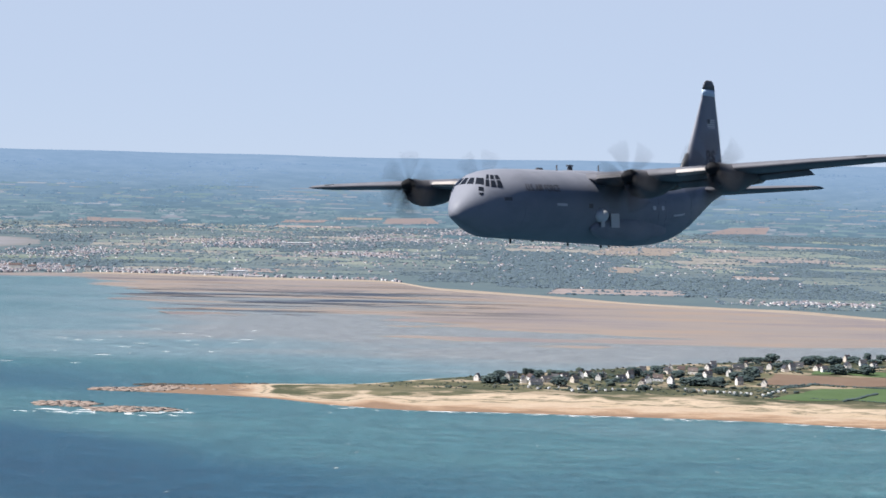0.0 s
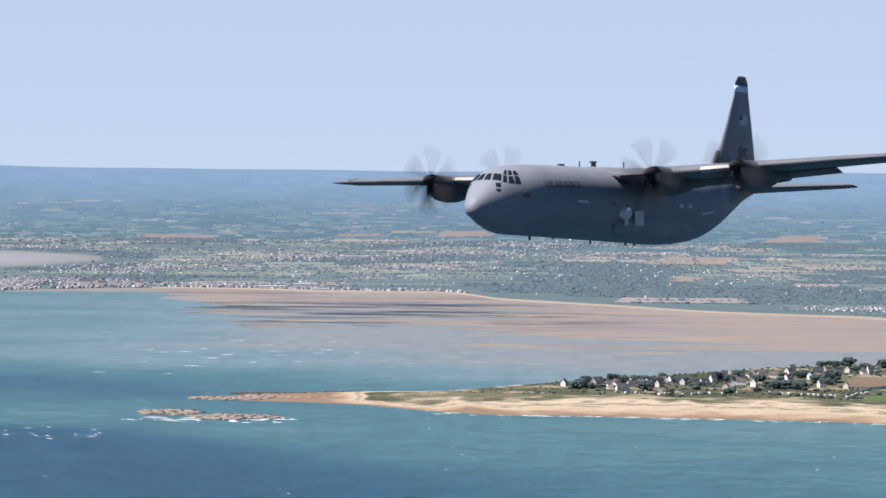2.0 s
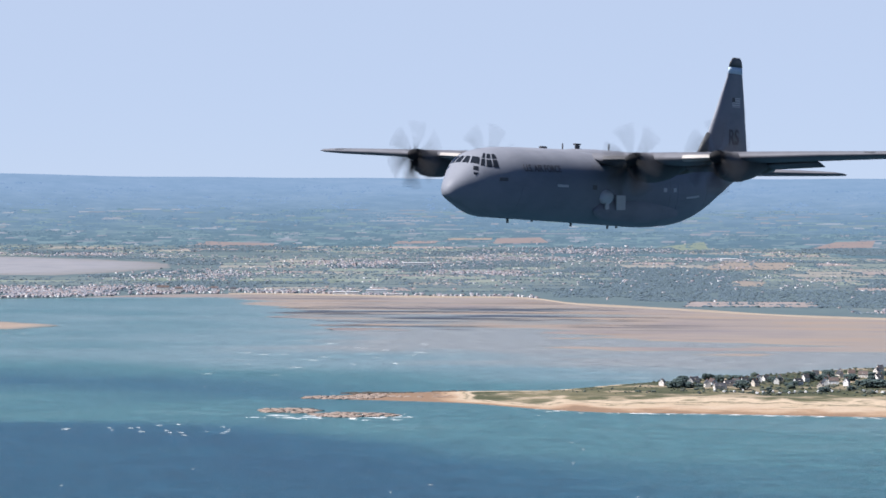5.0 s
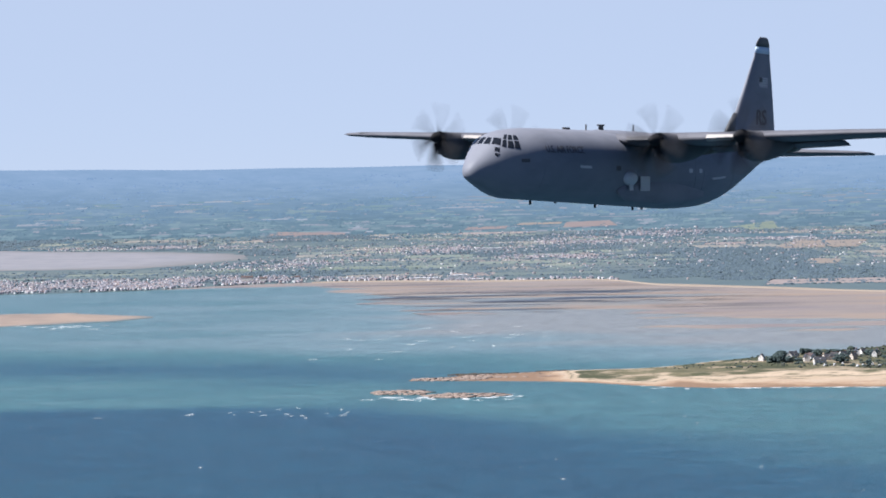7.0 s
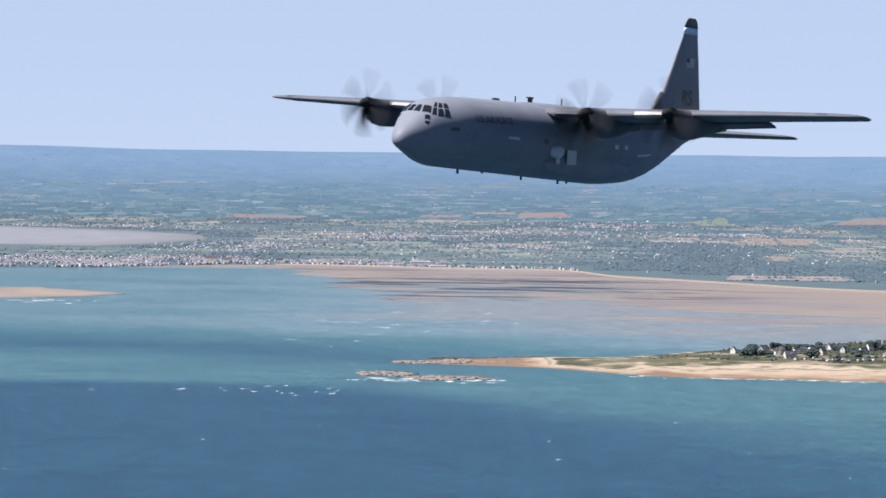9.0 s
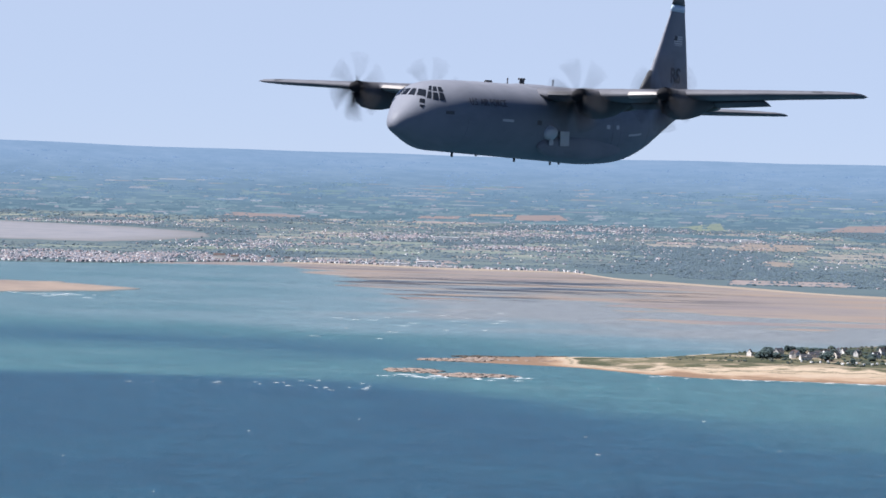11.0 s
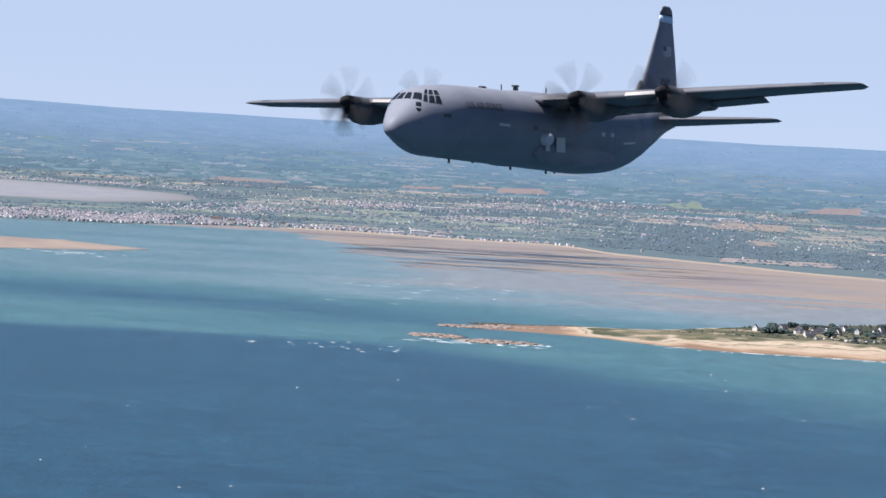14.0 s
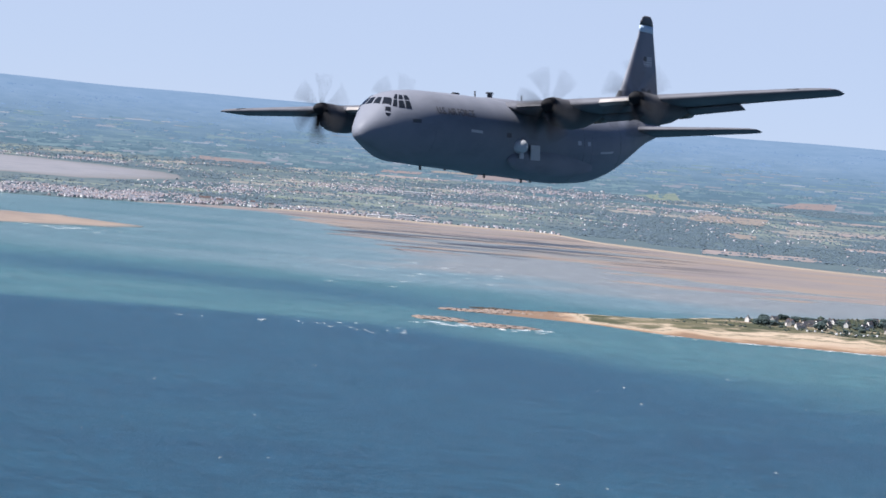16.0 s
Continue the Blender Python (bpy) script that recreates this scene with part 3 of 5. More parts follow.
        # lettering along the upper side
        txt = part("lettering", text_mesh("U.S. AIR FORCE", 0.62, MARK, "lettering", 0.008), hull, "dark lettering on the grey skin")
        fit = 3.6 / txt.dimensions.x if txt.dimensions.x else 1.0
        p, q = hull_point(-6.55, 23 if sgn > 0 else 157, 0.025), hull_point(-6.55, 26 if sgn > 0 else 154, 0.025)
        upv = (q - p).normalized()
        xv = Vector((-sgn, 0, 0))
        txt.matrix_local = Matrix.Translation(p) @ Matrix((xv, upv, xv.cross(upv))).transposed().to_4x4() @ Matrix.Diagonal((fit, 0.9, 1, 1))
    # dark seams round the fuselage
    for x in (-20.2, -25.2):
        rings = []
        for dx, o in ((0.008, 0.0), (0.008, 0.005), (-0.008, 0.005), (-0.008, 0.0)):
            rings.append([hull_point(x + dx, k * 7.5, o) for k in range(48)])
        part("skin_joint", loft("skin_joint", rings, SKIN_DARK, cap=False), hull)
    # wing roots, wings, flaps and ailerons
    for sgn in (1, -1):
        sec = [(sgn * y, x, c, t, z) for y, x, c, t, z in WING]
        w = part("wing", wing_mesh("wing", sec, WING_GREY), plane, "long straight wing, its grey darkened all over for the shade below")
        for name, y0, y1, drop, ang, hinge in (("flap", 2.3, 9.4, 0.16, 13, 0.74), ("flap", 9.5, 13.85, 0.14, 13, 0.74)):
            s2 = []
            for y in (y0, y1):
                x, c, t, z = wing_at(y)
                s2.append((y, x, c, t, z))
            rings = []
            for y, x, c, t, z in s2:
                fc = c * 0.3
                ring = []
                for px, pz in airfoil(fc, 0.13, 5):
                    a = radians(ang)
                    ring.append((x - c * hinge + px * math.cos(a) - pz * math.sin(a) * 0.3, sgn * y, z - c * hinge * PITCH - drop + pz + px * math.sin(a)))
                rings.append(ring)
            part(name, loft(name, rings, WING_GREY), w, "lowered wing flap")
        for y0, y1, m, lab in ((2.1, 4.3, SHADE_GREY, "dark grey leading edge strip"), (7.2, 9.5, SKIN_TAN, "bare tan leading edge strip")):
            rings = []
            for y in (y0, y1):
                x, c, t, z = wing_at(y)
                pts = airfoil(c, t)
                n = len(pts)
                ring = [(x + px + 0.015, sgn * y, z + pz * 1.02) for px, pz in [pts[k % n] for k in range(n - 5, n + 2)]]
                rings.append(ring + [(px - 0.02, py, pz) for px, py, pz in ring[::-1]])
            part("leading_edge", loft("leading_edge", rings, m, smooth=False), w, lab)
        x, c, t, z = wing_at(17.9)
        part("wing_fence", box("wing_fence", x - 1.0, x - 0.1, sgn * 17.6, sgn * 18.3, z - 0.02, z + 0.13, SKIN_DARK, 0.05), w, "dark fairing on the wing top")
        x, c, t, z = wing_at(19.6)
        part("position_lamp", box("position_lamp", x - 0.7, x - 0.35, sgn * 19.45, sgn * 19.75, z - 0.02, z + 0.1, RED_GLASS if sgn > 0 else SKIN_DARK, 0.05), w, "wing tip position lamp")
        for y in (4.95, 10.2):
            nacelle(plane, sgn * y)
    # fairing over the wing centre
    rings = []
    for x, w2, h in ((-11.4, 0.3, 2.36), (-11.9, 0.8, 2.42), (-12.6, 1.2, 2.48), (-15.0, 1.35, 2.5), (-17.5, 1.2, 2.46), (-19.2, 0.8, 2.4), (-19.9, 0.3, 2.34)):
        rings.append([(x, w2 * math.cos(k * math.pi / 8), 1.7 + (h - 1.7) * max(0, math.sin(k * math.pi / 8)) ** 0.6 - (0.5 if k > 8 else 0)) for k in range(16)])
    part("wing_fairing", loft("wing_fairing", rings, SKIN), plane, "smooth grey fairing over the wing root")
    # tail
    fin_sec = [(2.0, -27.3, 6.85, 0.1, 0), (3.0, -28.0, 5.85, 0.105, 0), (5.8, -29.78, 3.62, 0.105, 0), (7.6, -30.9, 2.15, 0.1, 0), (8.35, -31.2, 1.75, 0.1, 0), (8.7, -31.35, 1.5, 0.09, 0), (8.86, -31.6, 1.05, 0.06, 0)]
    fin = part("tail_fin", wing_mesh("tail_fin", fin_sec, SKIN, True), plane, "tall tapered grey tail fin")
    cap = [(z, x + 0.03, c + 0.06, t * 1.12, 0) for z, x, c, t, _ in ((8.3, -31.18, 1.78, 0.1, 0), (8.6, -31.3, 1.6, 0.1, 0), (8.8, -31.5, 1.25, 0.08, 0), (8.93, -31.75, 0.8, 0.05, 0))]
    part("fin_cap", wing_mesh("fin_cap", cap, SKIN_DARK, True), fin, "dark fin tip cap")
    band = [(z, x + 0.02, c + 0.04, 0.112, 0) for z, x, c in ((7.86, -31.03, 1.98), (8.3, -31.18, 1.78))]
    part("fin_band", wing_mesh("fin_band", band, BAND, True), fin, "pale blue band near the fin tip")
    part("dorsal_fairing", wing_mesh("dorsal_fairing", [(2.2, -26.9, 2.6, 0.22, 0), (3.2, -27.75, 1.5, 0.24, 0), (3.95, -28.4, 0.8, 0.2, 0)], SKIN_DARK, True), fin, "dark fairing at the fin root")
    for sgn in (1, -1):
        code = part("tail_code", text_mesh("RS", 1.35, MARK, "tail_code", 0.03), fin, "two dark letters on the fin")
        code.matrix_local = Matrix.Translation((-31.55, sgn * 0.262, 3.68)) @ Matrix(((-sgn, 0, 0), (0, 0, sgn), (0, 1, 0))).to_4x4()
        flag = part("flag_field", box("flag_field", -32.5, -31.35, sgn * 0.165 - 0.01, sgn * 0.165 + 0.01, 5.68, 6.3, SKIN_PALE, 0.004), fin, "small subdued flag marking of pale stripes")
        part("flag_canton", box("flag_canton", -31.78, -31.36, sgn * 0.176 - 0.01, sgn * 0.176 + 0.01, 6.0, 6.3, MARK, 0.003), flag)
        for k in range(4):
            part("flag_stripe", box("flag_stripe", -32.5, -31.36, sgn * 0.174 - 0.008, sgn * 0.174 + 0.008, 5.72 + k * 0.15, 5.77 + k * 0.15, SKIN, 0.003), flag)
        tail = [(sgn * y, x, c, t, z) for y, x, c, t, z in ((0, -28.4, 4.6, 0.1, 1.5), (1.2, -28.6, 4.4, 0.1, 1.5), (6.8, -30.0, 2.6, 0.09, 1.46), (7.7, -30.35, 2.1, 0.08, 1.45), (8.05, -30.8, 1.3, 0.05, 1.45))]
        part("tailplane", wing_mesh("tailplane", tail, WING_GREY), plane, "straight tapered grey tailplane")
    # aerials
    for x, z, h, w in ((-13.15, 2.42, 0.3, 0.32), (-9.6, 2.4, 0.14, 0.6)):
        a = part("aerial", box("aerial", x - w / 2, x + w / 2, -0.1, 0.1, z - 0.08, z + h, SKIN_DARK, 0.04), hull, "dark aerial on the fuselage roof")
    part("aerial_cap", box("aerial_cap", -13.4, -12.85, -0.12, 0.12, 2.7, 2.79, SKIN_DARK, 0.03), hull, "dark aerial cap")
    for x, z, h in ((-11.6, 2.4, 0.35), (-16.6, 2.45, 0.4)):
        part("whip_aerial", box("whip_aerial", x - 0.03, x + 0.03, -0.03, 0.03, z - 0.05, z + h, SKIN_DARK), hull, "thin whip aerial")
    for x, h in ((-6.2, 0.24), (-8.6, 0.08), (-12.6, 0.2), (-16.6, 0.2), (-17.6, 0.12)):
        zb = float(curve_at(HULL, np.array(x))[1])
        part("blade_aerial", box("blade_aerial", x - 0.12, x + 0.06, -0.03, 0.03, zb - h, zb + 0.1, SKIN_DARK, 0.01), hull, "small dark blade aerial below")
    props = [propeller(plane, y, HUB_Z[abs(y)], HUB_X) for y in (10.2, 4.95, -4.95, -10.2)]
    return plane, props


# four (station, angle) corners for each pane, left side
COCKPIT = [
    [(-1.8, 87.5), (-2.2, 87.5), (-2.22, 77.5), (-1.84, 68.5)],
    [(-1.88, 63.5), (-2.24, 73.0), (-2.4, 59.0), (-2.1, 45.5)],
    [(-2.14, 41.0), (-2.4, 53.5), (-2.56, 51.0), (-2.3, 36.0)],
    [(-2.38, 33.5), (-2.6, 47.5), (-2.82, 44.5), (-2.68, 30.0)],
    [(-2.74, 29.5), (-2.92, 44.0), (-3.14, 42.0), (-3.04, 27.0)],
    [(-2.48, 56.5), (-2.82, 66.0), (-2.92, 64.0), (-2.6, 53.0)],
    [(-2.66, 51.0), (-2.94, 61.0), (-3.08, 58.5), (-2.86, 48.0)],
    [(-2.94, 46.5), (-3.14, 57.0), (-3.32, 55.5), (-3.2, 44.5)],
    [(-1.74, 42.5), (-1.86, 50.0), (-2.02, 41.0), (-1.92, 33.0)],
    [(-1.68, 31.5), (-1.7, 37.0), (-1.9, 28.5), (-1.76, 25.0)],
]


# ---- land and sea ----
MID = (-130.0, -125.0)
EYE, NEAR, REACH = 157.0, 3900.0, 4740.0
RNG = np.random.default_rng(7)


def land(x, y, z=0.0):
    """Lays out flat-map ground: level as far as NEAR, then squeezed and raised to fit the camera's view, as hills that
    close the horizon.
    """
    x, y, z = np.broadcast_arrays(np.asarray(x, float), np.asarray(y, float), np.asarray(z, float))
    dx, dy = x - MID[0], y - MID[1]
    d = np.hypot(dx, dy)
    far = d > NEAR
    r = np.where(far, NEAR + (REACH - NEAR) * (1 - NEAR / np.maximum(d, NEAR)), d)
    az = np.arctan2(dx, dy)
    # ridge heights set to match the skyline from the camera's side
    roll = np.interp(np.degrees(az), [-30, -16, -12, -8, -4, 0, 4, 8, 12, 30], [14, 13.4, 8.6, 5.6, 3.4, 3.8, 6.6, 5.8, 9.4, 12]) + 1.1 * np.sin(az * 31 + d / 900) + 0.7 * np.sin(az * 77)
    h = np.where(far, EYE - EYE * r / np.maximum(d, 1) + roll * np.clip((d - 6000) / 30000, 0, 1), 0)
    s = r / np.maximum(d, 1)
    return np.stack([MID[0] + dx * s, MID[1] + dy * s, h + z], -1)


COAST = [(-3600, 900), (-2200, 1700), (-1300, 2280), (-1000, 2330), (-781, 2342), (-647, 2378), (-560, 2440), (-419, 2482), (-213, 2440), (-70, 2430), (0, 2310), (77, 2255), (256, 2123), (371, 2079), (451, 2008), (700, 1900), (1100, 1650), (1900, 900), (2600, -400)]
coast = smooth_line(COAST, 240)


def coast_y(x):
    return np.interp(x, coast[:, 0], coast[:, 1])


flat_front = smooth_line([(-600, 2400), (-450, 2230), (-330, 2030), (-240, 1850), (-150, 1720), (-40, 1600), (80, 1540), (220, 1570), (394, 1700), (640, 1760), (900, 1500)], 160)


def sea():
    """The sea, one sheet to the horizon; depth falls off the headland and the reef, less a painted cloud-shadow band.
    """
    xs = np.concatenate([[-4650, -3000, -1700, -1200], np.arange(-950, 560, 10), [650, 800, 1100, 1700, 3000, 4500]])
    ys = np.concatenate([[-4800, -3000, -1500, -500, 0, 300], np.arange(500, 2560, 10), [2700, 3200, 4000]])
    X, Y = np.meshgrid(xs, ys, indexing="ij")
    v = np.stack([X, Y, np.zeros_like(X)], -1).reshape(-1, 3)
    w = tagged(new("water", mesh("water", v, grid_faces(len(xs), len(ys)), WATER, True)), "blue-green sea with darker deep water, a painted cloud-shadow band and pale shoals", "sea", kind="structure")
    edge = np.interp(X, [-900, -512, -359, -242, -100, 100, 300, 500], [1120, 1136, 1150, 1135, 1000, 830, 720, 660])
    wide = np.interp(X, [-300, -150, 100], [14, 60, 150])
    shoal = 1 / (1 + np.exp(-(Y - edge) / wide * 1.6))
    d = 0.15 + 0.47 * shoal
    # dark band: a cloud's shadow put into the depth value
    dark = np.exp(-((Y - np.interp(X, [-700, -583, -436, -295, -150], [1440, 1430, 1400, 1350, 1330])) / 95) ** 2) * np.interp(X, [-330, -150, 60], [1, 0.55, 0])
    d -= 0.25 * dark
    d += 0.36 * np.clip((Y - np.interp(X, [-500, -250, -100, 100], [1450, 1400, 1290, 1220])) / 320, 0, 1)
    edge2 = np.interp(X, flat_front[:, 0], flat_front[:, 1])
    near = np.clip(1.0 - (edge2 - Y) / 260, 0, 1) * np.clip((X + 480) / 330, 0, 1)
    d = np.maximum(d, 1.02 * near)
    d = np.minimum(d, np.interp(X, [-480, -300, -130], [0.74, 0.86, 1.1]))
    floats(w, "depth", d.ravel())
    return w


def mainland():
    a = np.radians(np.concatenate([np.arange(-120, -26, 3), np.arange(-26, 24, 0.25), np.arange(24, 121, 3)]))
    cr = np.arctan2(coast[:, 0] - MID[0], coast[:, 1] - MID[1])
    rad = np.hypot(coast[:, 0] - MID[0], coast[:, 1] - MID[1])
    o = np.argsort(cr)
    rc = np.interp(a, cr[o], rad[o])
    steps = np.concatenate([[0, 0.003, 0.008, 0.02], np.linspace(0.05, 0.5, 14), np.linspace(0.53, 1, 28)])
    v = []
    for k, z in enumerate(steps):
        inv = (1 / rc) * (1 - z) + z / 60000
        d = 1 / inv
        h = (-0.4, 0.5, 1.2, 1.5)[min(k, 3)]
        v.append(land(MID[0] + d * np.sin(a), MID[1] + d * np.cos(a), h))
    cut = 13
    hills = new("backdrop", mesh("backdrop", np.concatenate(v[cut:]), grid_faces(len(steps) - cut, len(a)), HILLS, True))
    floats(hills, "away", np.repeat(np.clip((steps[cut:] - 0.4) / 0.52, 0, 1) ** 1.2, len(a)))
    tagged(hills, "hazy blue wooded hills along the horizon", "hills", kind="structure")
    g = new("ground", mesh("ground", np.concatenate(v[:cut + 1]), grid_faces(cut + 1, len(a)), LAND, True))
    return tagged(g, "green coastal farmland rising to wooded hills on the horizon", "land", kind="structure")


def sheet(name, outline, z, mat, label, category, n=300, rim=0.6, kind="structure"):
    """A low sheet with a sloping rim, inside a smooth closed outline."""
    p = smooth_line([*outline, outline[0]], n + 1)[:-1]
    c = p.mean(0)
    p = np.array([(x + 26 * noise.noise(Vector((x * 0.02, y * 0.02, 1.0))), y + 22 * noise.noise(Vector((x * 0.02, y * 0.02, 5.0)))) for x, y in p])
    rings = []
    for s, h in ((1.0, 0.8 * z - 0.3), (0.99, 0.9 * z), (0.94, z), (0.7, z), (0.35, z)):
        q = c + (p - c) * s
        rings.append(land(q[:, 0], q[:, 1], h))
    v = np.concatenate(rings)
    f = grid_faces(5, n, True) + [tuple(range(4 * n, 5 * n))]
    ob = tagged(new(name, mesh(name, v, f, mat, True)), label, category, kind=kind)
    floats(ob, "wet", np.repeat([1.0, 0.85, 0.6, 0.12, 0.0], n))
    return ob


def tidal_flat():
    """Bared sand between the mainland beach and the shallow water."""
    front = flat_front
    xb = np.linspace(-640, 1150, 160)
    back = np.column_stack([xb, coast_y(xb) + 6])
    s = np.linspace(0, 1, 130)
    P = front[None] * (1 - s[:, None, None]) + back[None] * s[:, None, None]
    z = np.array([[-0.36 - 1.1 * min(1.0, max(0.0, (-300 - x) / 160)) * (1 - t) + 0.34 * math.exp(-((x + 190) / 190) ** 2 - ((y - 2080) / 170) ** 2) + 1.5 * min(t, 0.5) + 0.2 * (t > 0.5) * (t - 0.5) + 0.75 * (1 - t) * noise.fractal((x * 0.0042, y * 0.016, 4.0), 0.8, 2.1, 5) for (x, y) in row] for t, row in zip(s, P)])
    v = np.concatenate([P, z[..., None]], -1)
    ob = tagged(new("tidal_flat", mesh("tidal_flat", v.reshape(-1, 3), grid_faces(130, 160), FLAT, True)), "pinkish tidal sand flat with dark weed streaks and wet edges", "beach", kind="structure")
    X, Y = P[..., 0], P[..., 1]
    wet = np.clip(0.75 - z * 2.4, 0, 1.3)
    weed = 1.05 * np.exp(-(((X + 190) / 300) ** 4) - ((Y - 2110) / 220) ** 4)
    wet = np.maximum(wet, 0.5 * weed)
    weed = np.maximum(weed, 0.5 * np.exp(-(((Y - coast_y(X) + 60) / 60) ** 2)) * np.clip((150 - X) / 200, 0, 1))
    floats(ob, "wet", wet.ravel())
    floats(ob, "weed", weed.ravel())
    return ob


SPIT_FRONT = [(-232, 1288), (-190, 1283), (-150, 1276), (-117, 1268), (-64, 1236), (-27, 1222), (29, 1219), (113, 1212), (199, 1201), (268, 1182), (420, 1150), (700, 1090), (1100, 980)]
SPIT_BACK = [(-234, 1294), (-183, 1322), (-124, 1343), (-54, 1356), (-8, 1391), (21, 1411), (93, 1453), (171, 1512), (235, 1548), (300, 1572), (394, 1602), (560, 1650), (800, 1700), (1250, 1500)]
spit_front, spit_back = smooth_line(SPIT_FRONT, 260), smooth_line(SPIT_BACK, 260)


def spit_z(x, y):
    """Height of the headland's surface."""
    f, b = np.interp(x, spit_front[:, 0], spit_front[:, 1]), np.interp(x, spit_back[:, 0], spit_back[:, 1])
    df, db = np.asarray(y) - f, b - np.asarray(y)
    bump_ = 0.5 * np.sin(np.asarray(x) * 0.11) * np.sin(np.asarray(y) * 0.13 + 1)
    rise = np.interp(df, [-5, 0, 16, 44, 60, 67, 86, 200], [-0.6, 0, 0.7, 1.5, 1.9, 3.4, 3.2, 3.0])
    narrow = np.interp(x, [-235, -120, 0, 60], [0.35, 0.5, 0.85, 1.0])
    return np.minimum(rise + bump_ * np.clip(df / 60, 0, 1), np.clip(db, -1, 60) * 0.16 + 0.15) * narrow


def headland():
    n, k = 520, 90
    fx, bx = smooth_line(SPIT_FRONT, n), smooth_line(SPIT_BACK, n)
    s = np.linspace(0, 1, k) ** 1.3
    P = fx[None] * (1 - s[:, None, None]) + bx[None] * s[:, None, None]
    X, Y = P[..., 0], P[..., 1]
    Z = spit_z(X, Y) - np.where((s == 0) | (s == 1), 0.4, 0)[:, None]
    ob = tagged(new("headland", mesh("headland", np.stack([X, Y, Z], -1).reshape(-1, 3), grid_faces(k, n), SPIT, True)), "low sandy headland with a pale beach and grassy dunes", "headland", kind="structure")
    f = np.interp(X, spit_front[:, 0], spit_front[:, 1])
    b = np.interp(X, spit_back[:, 0], spit_back[:, 1])
    wide = np.interp(X, [-235, -150, -112, -60, -20, 60], [34, 44, 22, 24, 50, 66])
    inl = np.clip((Y - f) / wide * 0.46, 0, 0.9)
    inl = np.minimum(inl, 0.3 + np.clip((b - Y) / 52, 0, 1) * 0.6)
    inl = np.minimum(inl, np.interp(X, [-150, -125, -110, -50, -20], [-0.08, 0.14, 0.57, 0.57, 0.9]))
    inl -= 0.24 * np.exp(-(((X + 40) / 15) ** 2)) * np.clip(1 - (Y - f - 40) / 40, 0, 1)  # a blown-out dune
    floats(ob, "inland", inl.ravel())
    return ob


def shore():
    """A narrow beach of pale sand along the mainland coast."""
    x = np.linspace(-455, 1000, 330)
    y = coast_y(x)
    w = (9 + 4 * np.sin(x * 0.02) + 3.5 * np.sin(x * 0.053)) * np.clip((x + 460) / 60, 0.15, 1)
    rows = [np.stack([x, y + o * w, np.full_like(x, z)], -1) for o, z in ((-0.9, 0.2), (-0.3, 1.0), (0.3, 1.75), (1.0, 1.85), (1.1, 1.2))]
    tagged(new("beach", mesh("beach", np.concatenate(rows), grid_faces(5, len(x)), SHORE, True)), "narrow pale sand beach along the mainland", "beach", kind="structure")


def stuff(name, v, f, mat, label, category, index=None, mats=()):
    return tagged(new(name, fast_mesh(name, v, f, mat, index, mats)), label, category, kind="stuff")


def rocks():
    """Rocky ledges at the headland's tip and the reef off it."""
    def ledge(name, cx, cy, ax, ay, count, size, mat, label):
        r = RNG
        a, q = r.uniform(0, 6.28, count), np.sqrt(r.uniform(0, 1, count))
        x, y = cx + ax * q * np.cos(a), cy + ay * q * np.sin(a)
        s = np.stack([r.uniform(1.5, 4.5, count), r.uniform(1.5, 4.0, count), r.uniform(0.2, 0.6, count)], -1) * size
        v, f = lumps(r, np.stack([x, y, np.full(count, 0.1)], -1), s, 0.35)
        v[:, 2] = np.maximum(v[:, 2], -0.5)
        stuff(name, v, f, mat, label, "rocks")
    ledge("reef_rocks", -232, 1216, 20, 13, 70, 1.2, ROCK, "low pinkish reef rocks awash in the sea")
    ledge("reef_rocks", -188, 1196, 28, 12, 110, 1.2, ROCK, "low pinkish reef rocks awash in the sea")
    ledge("headland_rocks", -205, 1296, 26, 9, 140, 1.1, ROCK, "pink granite ledges at the tip of the headland")
    ledge("headland_rocks", -160, 1312, 40, 12, 200, 1.1, ROCK, "pink granite ledges on the headland shore")
    ledge("dark_rocks", -165, 1324, 42, 7, 130, 1.2, ROCK_DARK, "dark weed-covered rocks on the headland")
    ledge("dark_rocks", -128, 1336, 12, 5, 40, 1.4, ROCK_DARK, "dark weed-covered rocks on the headland")


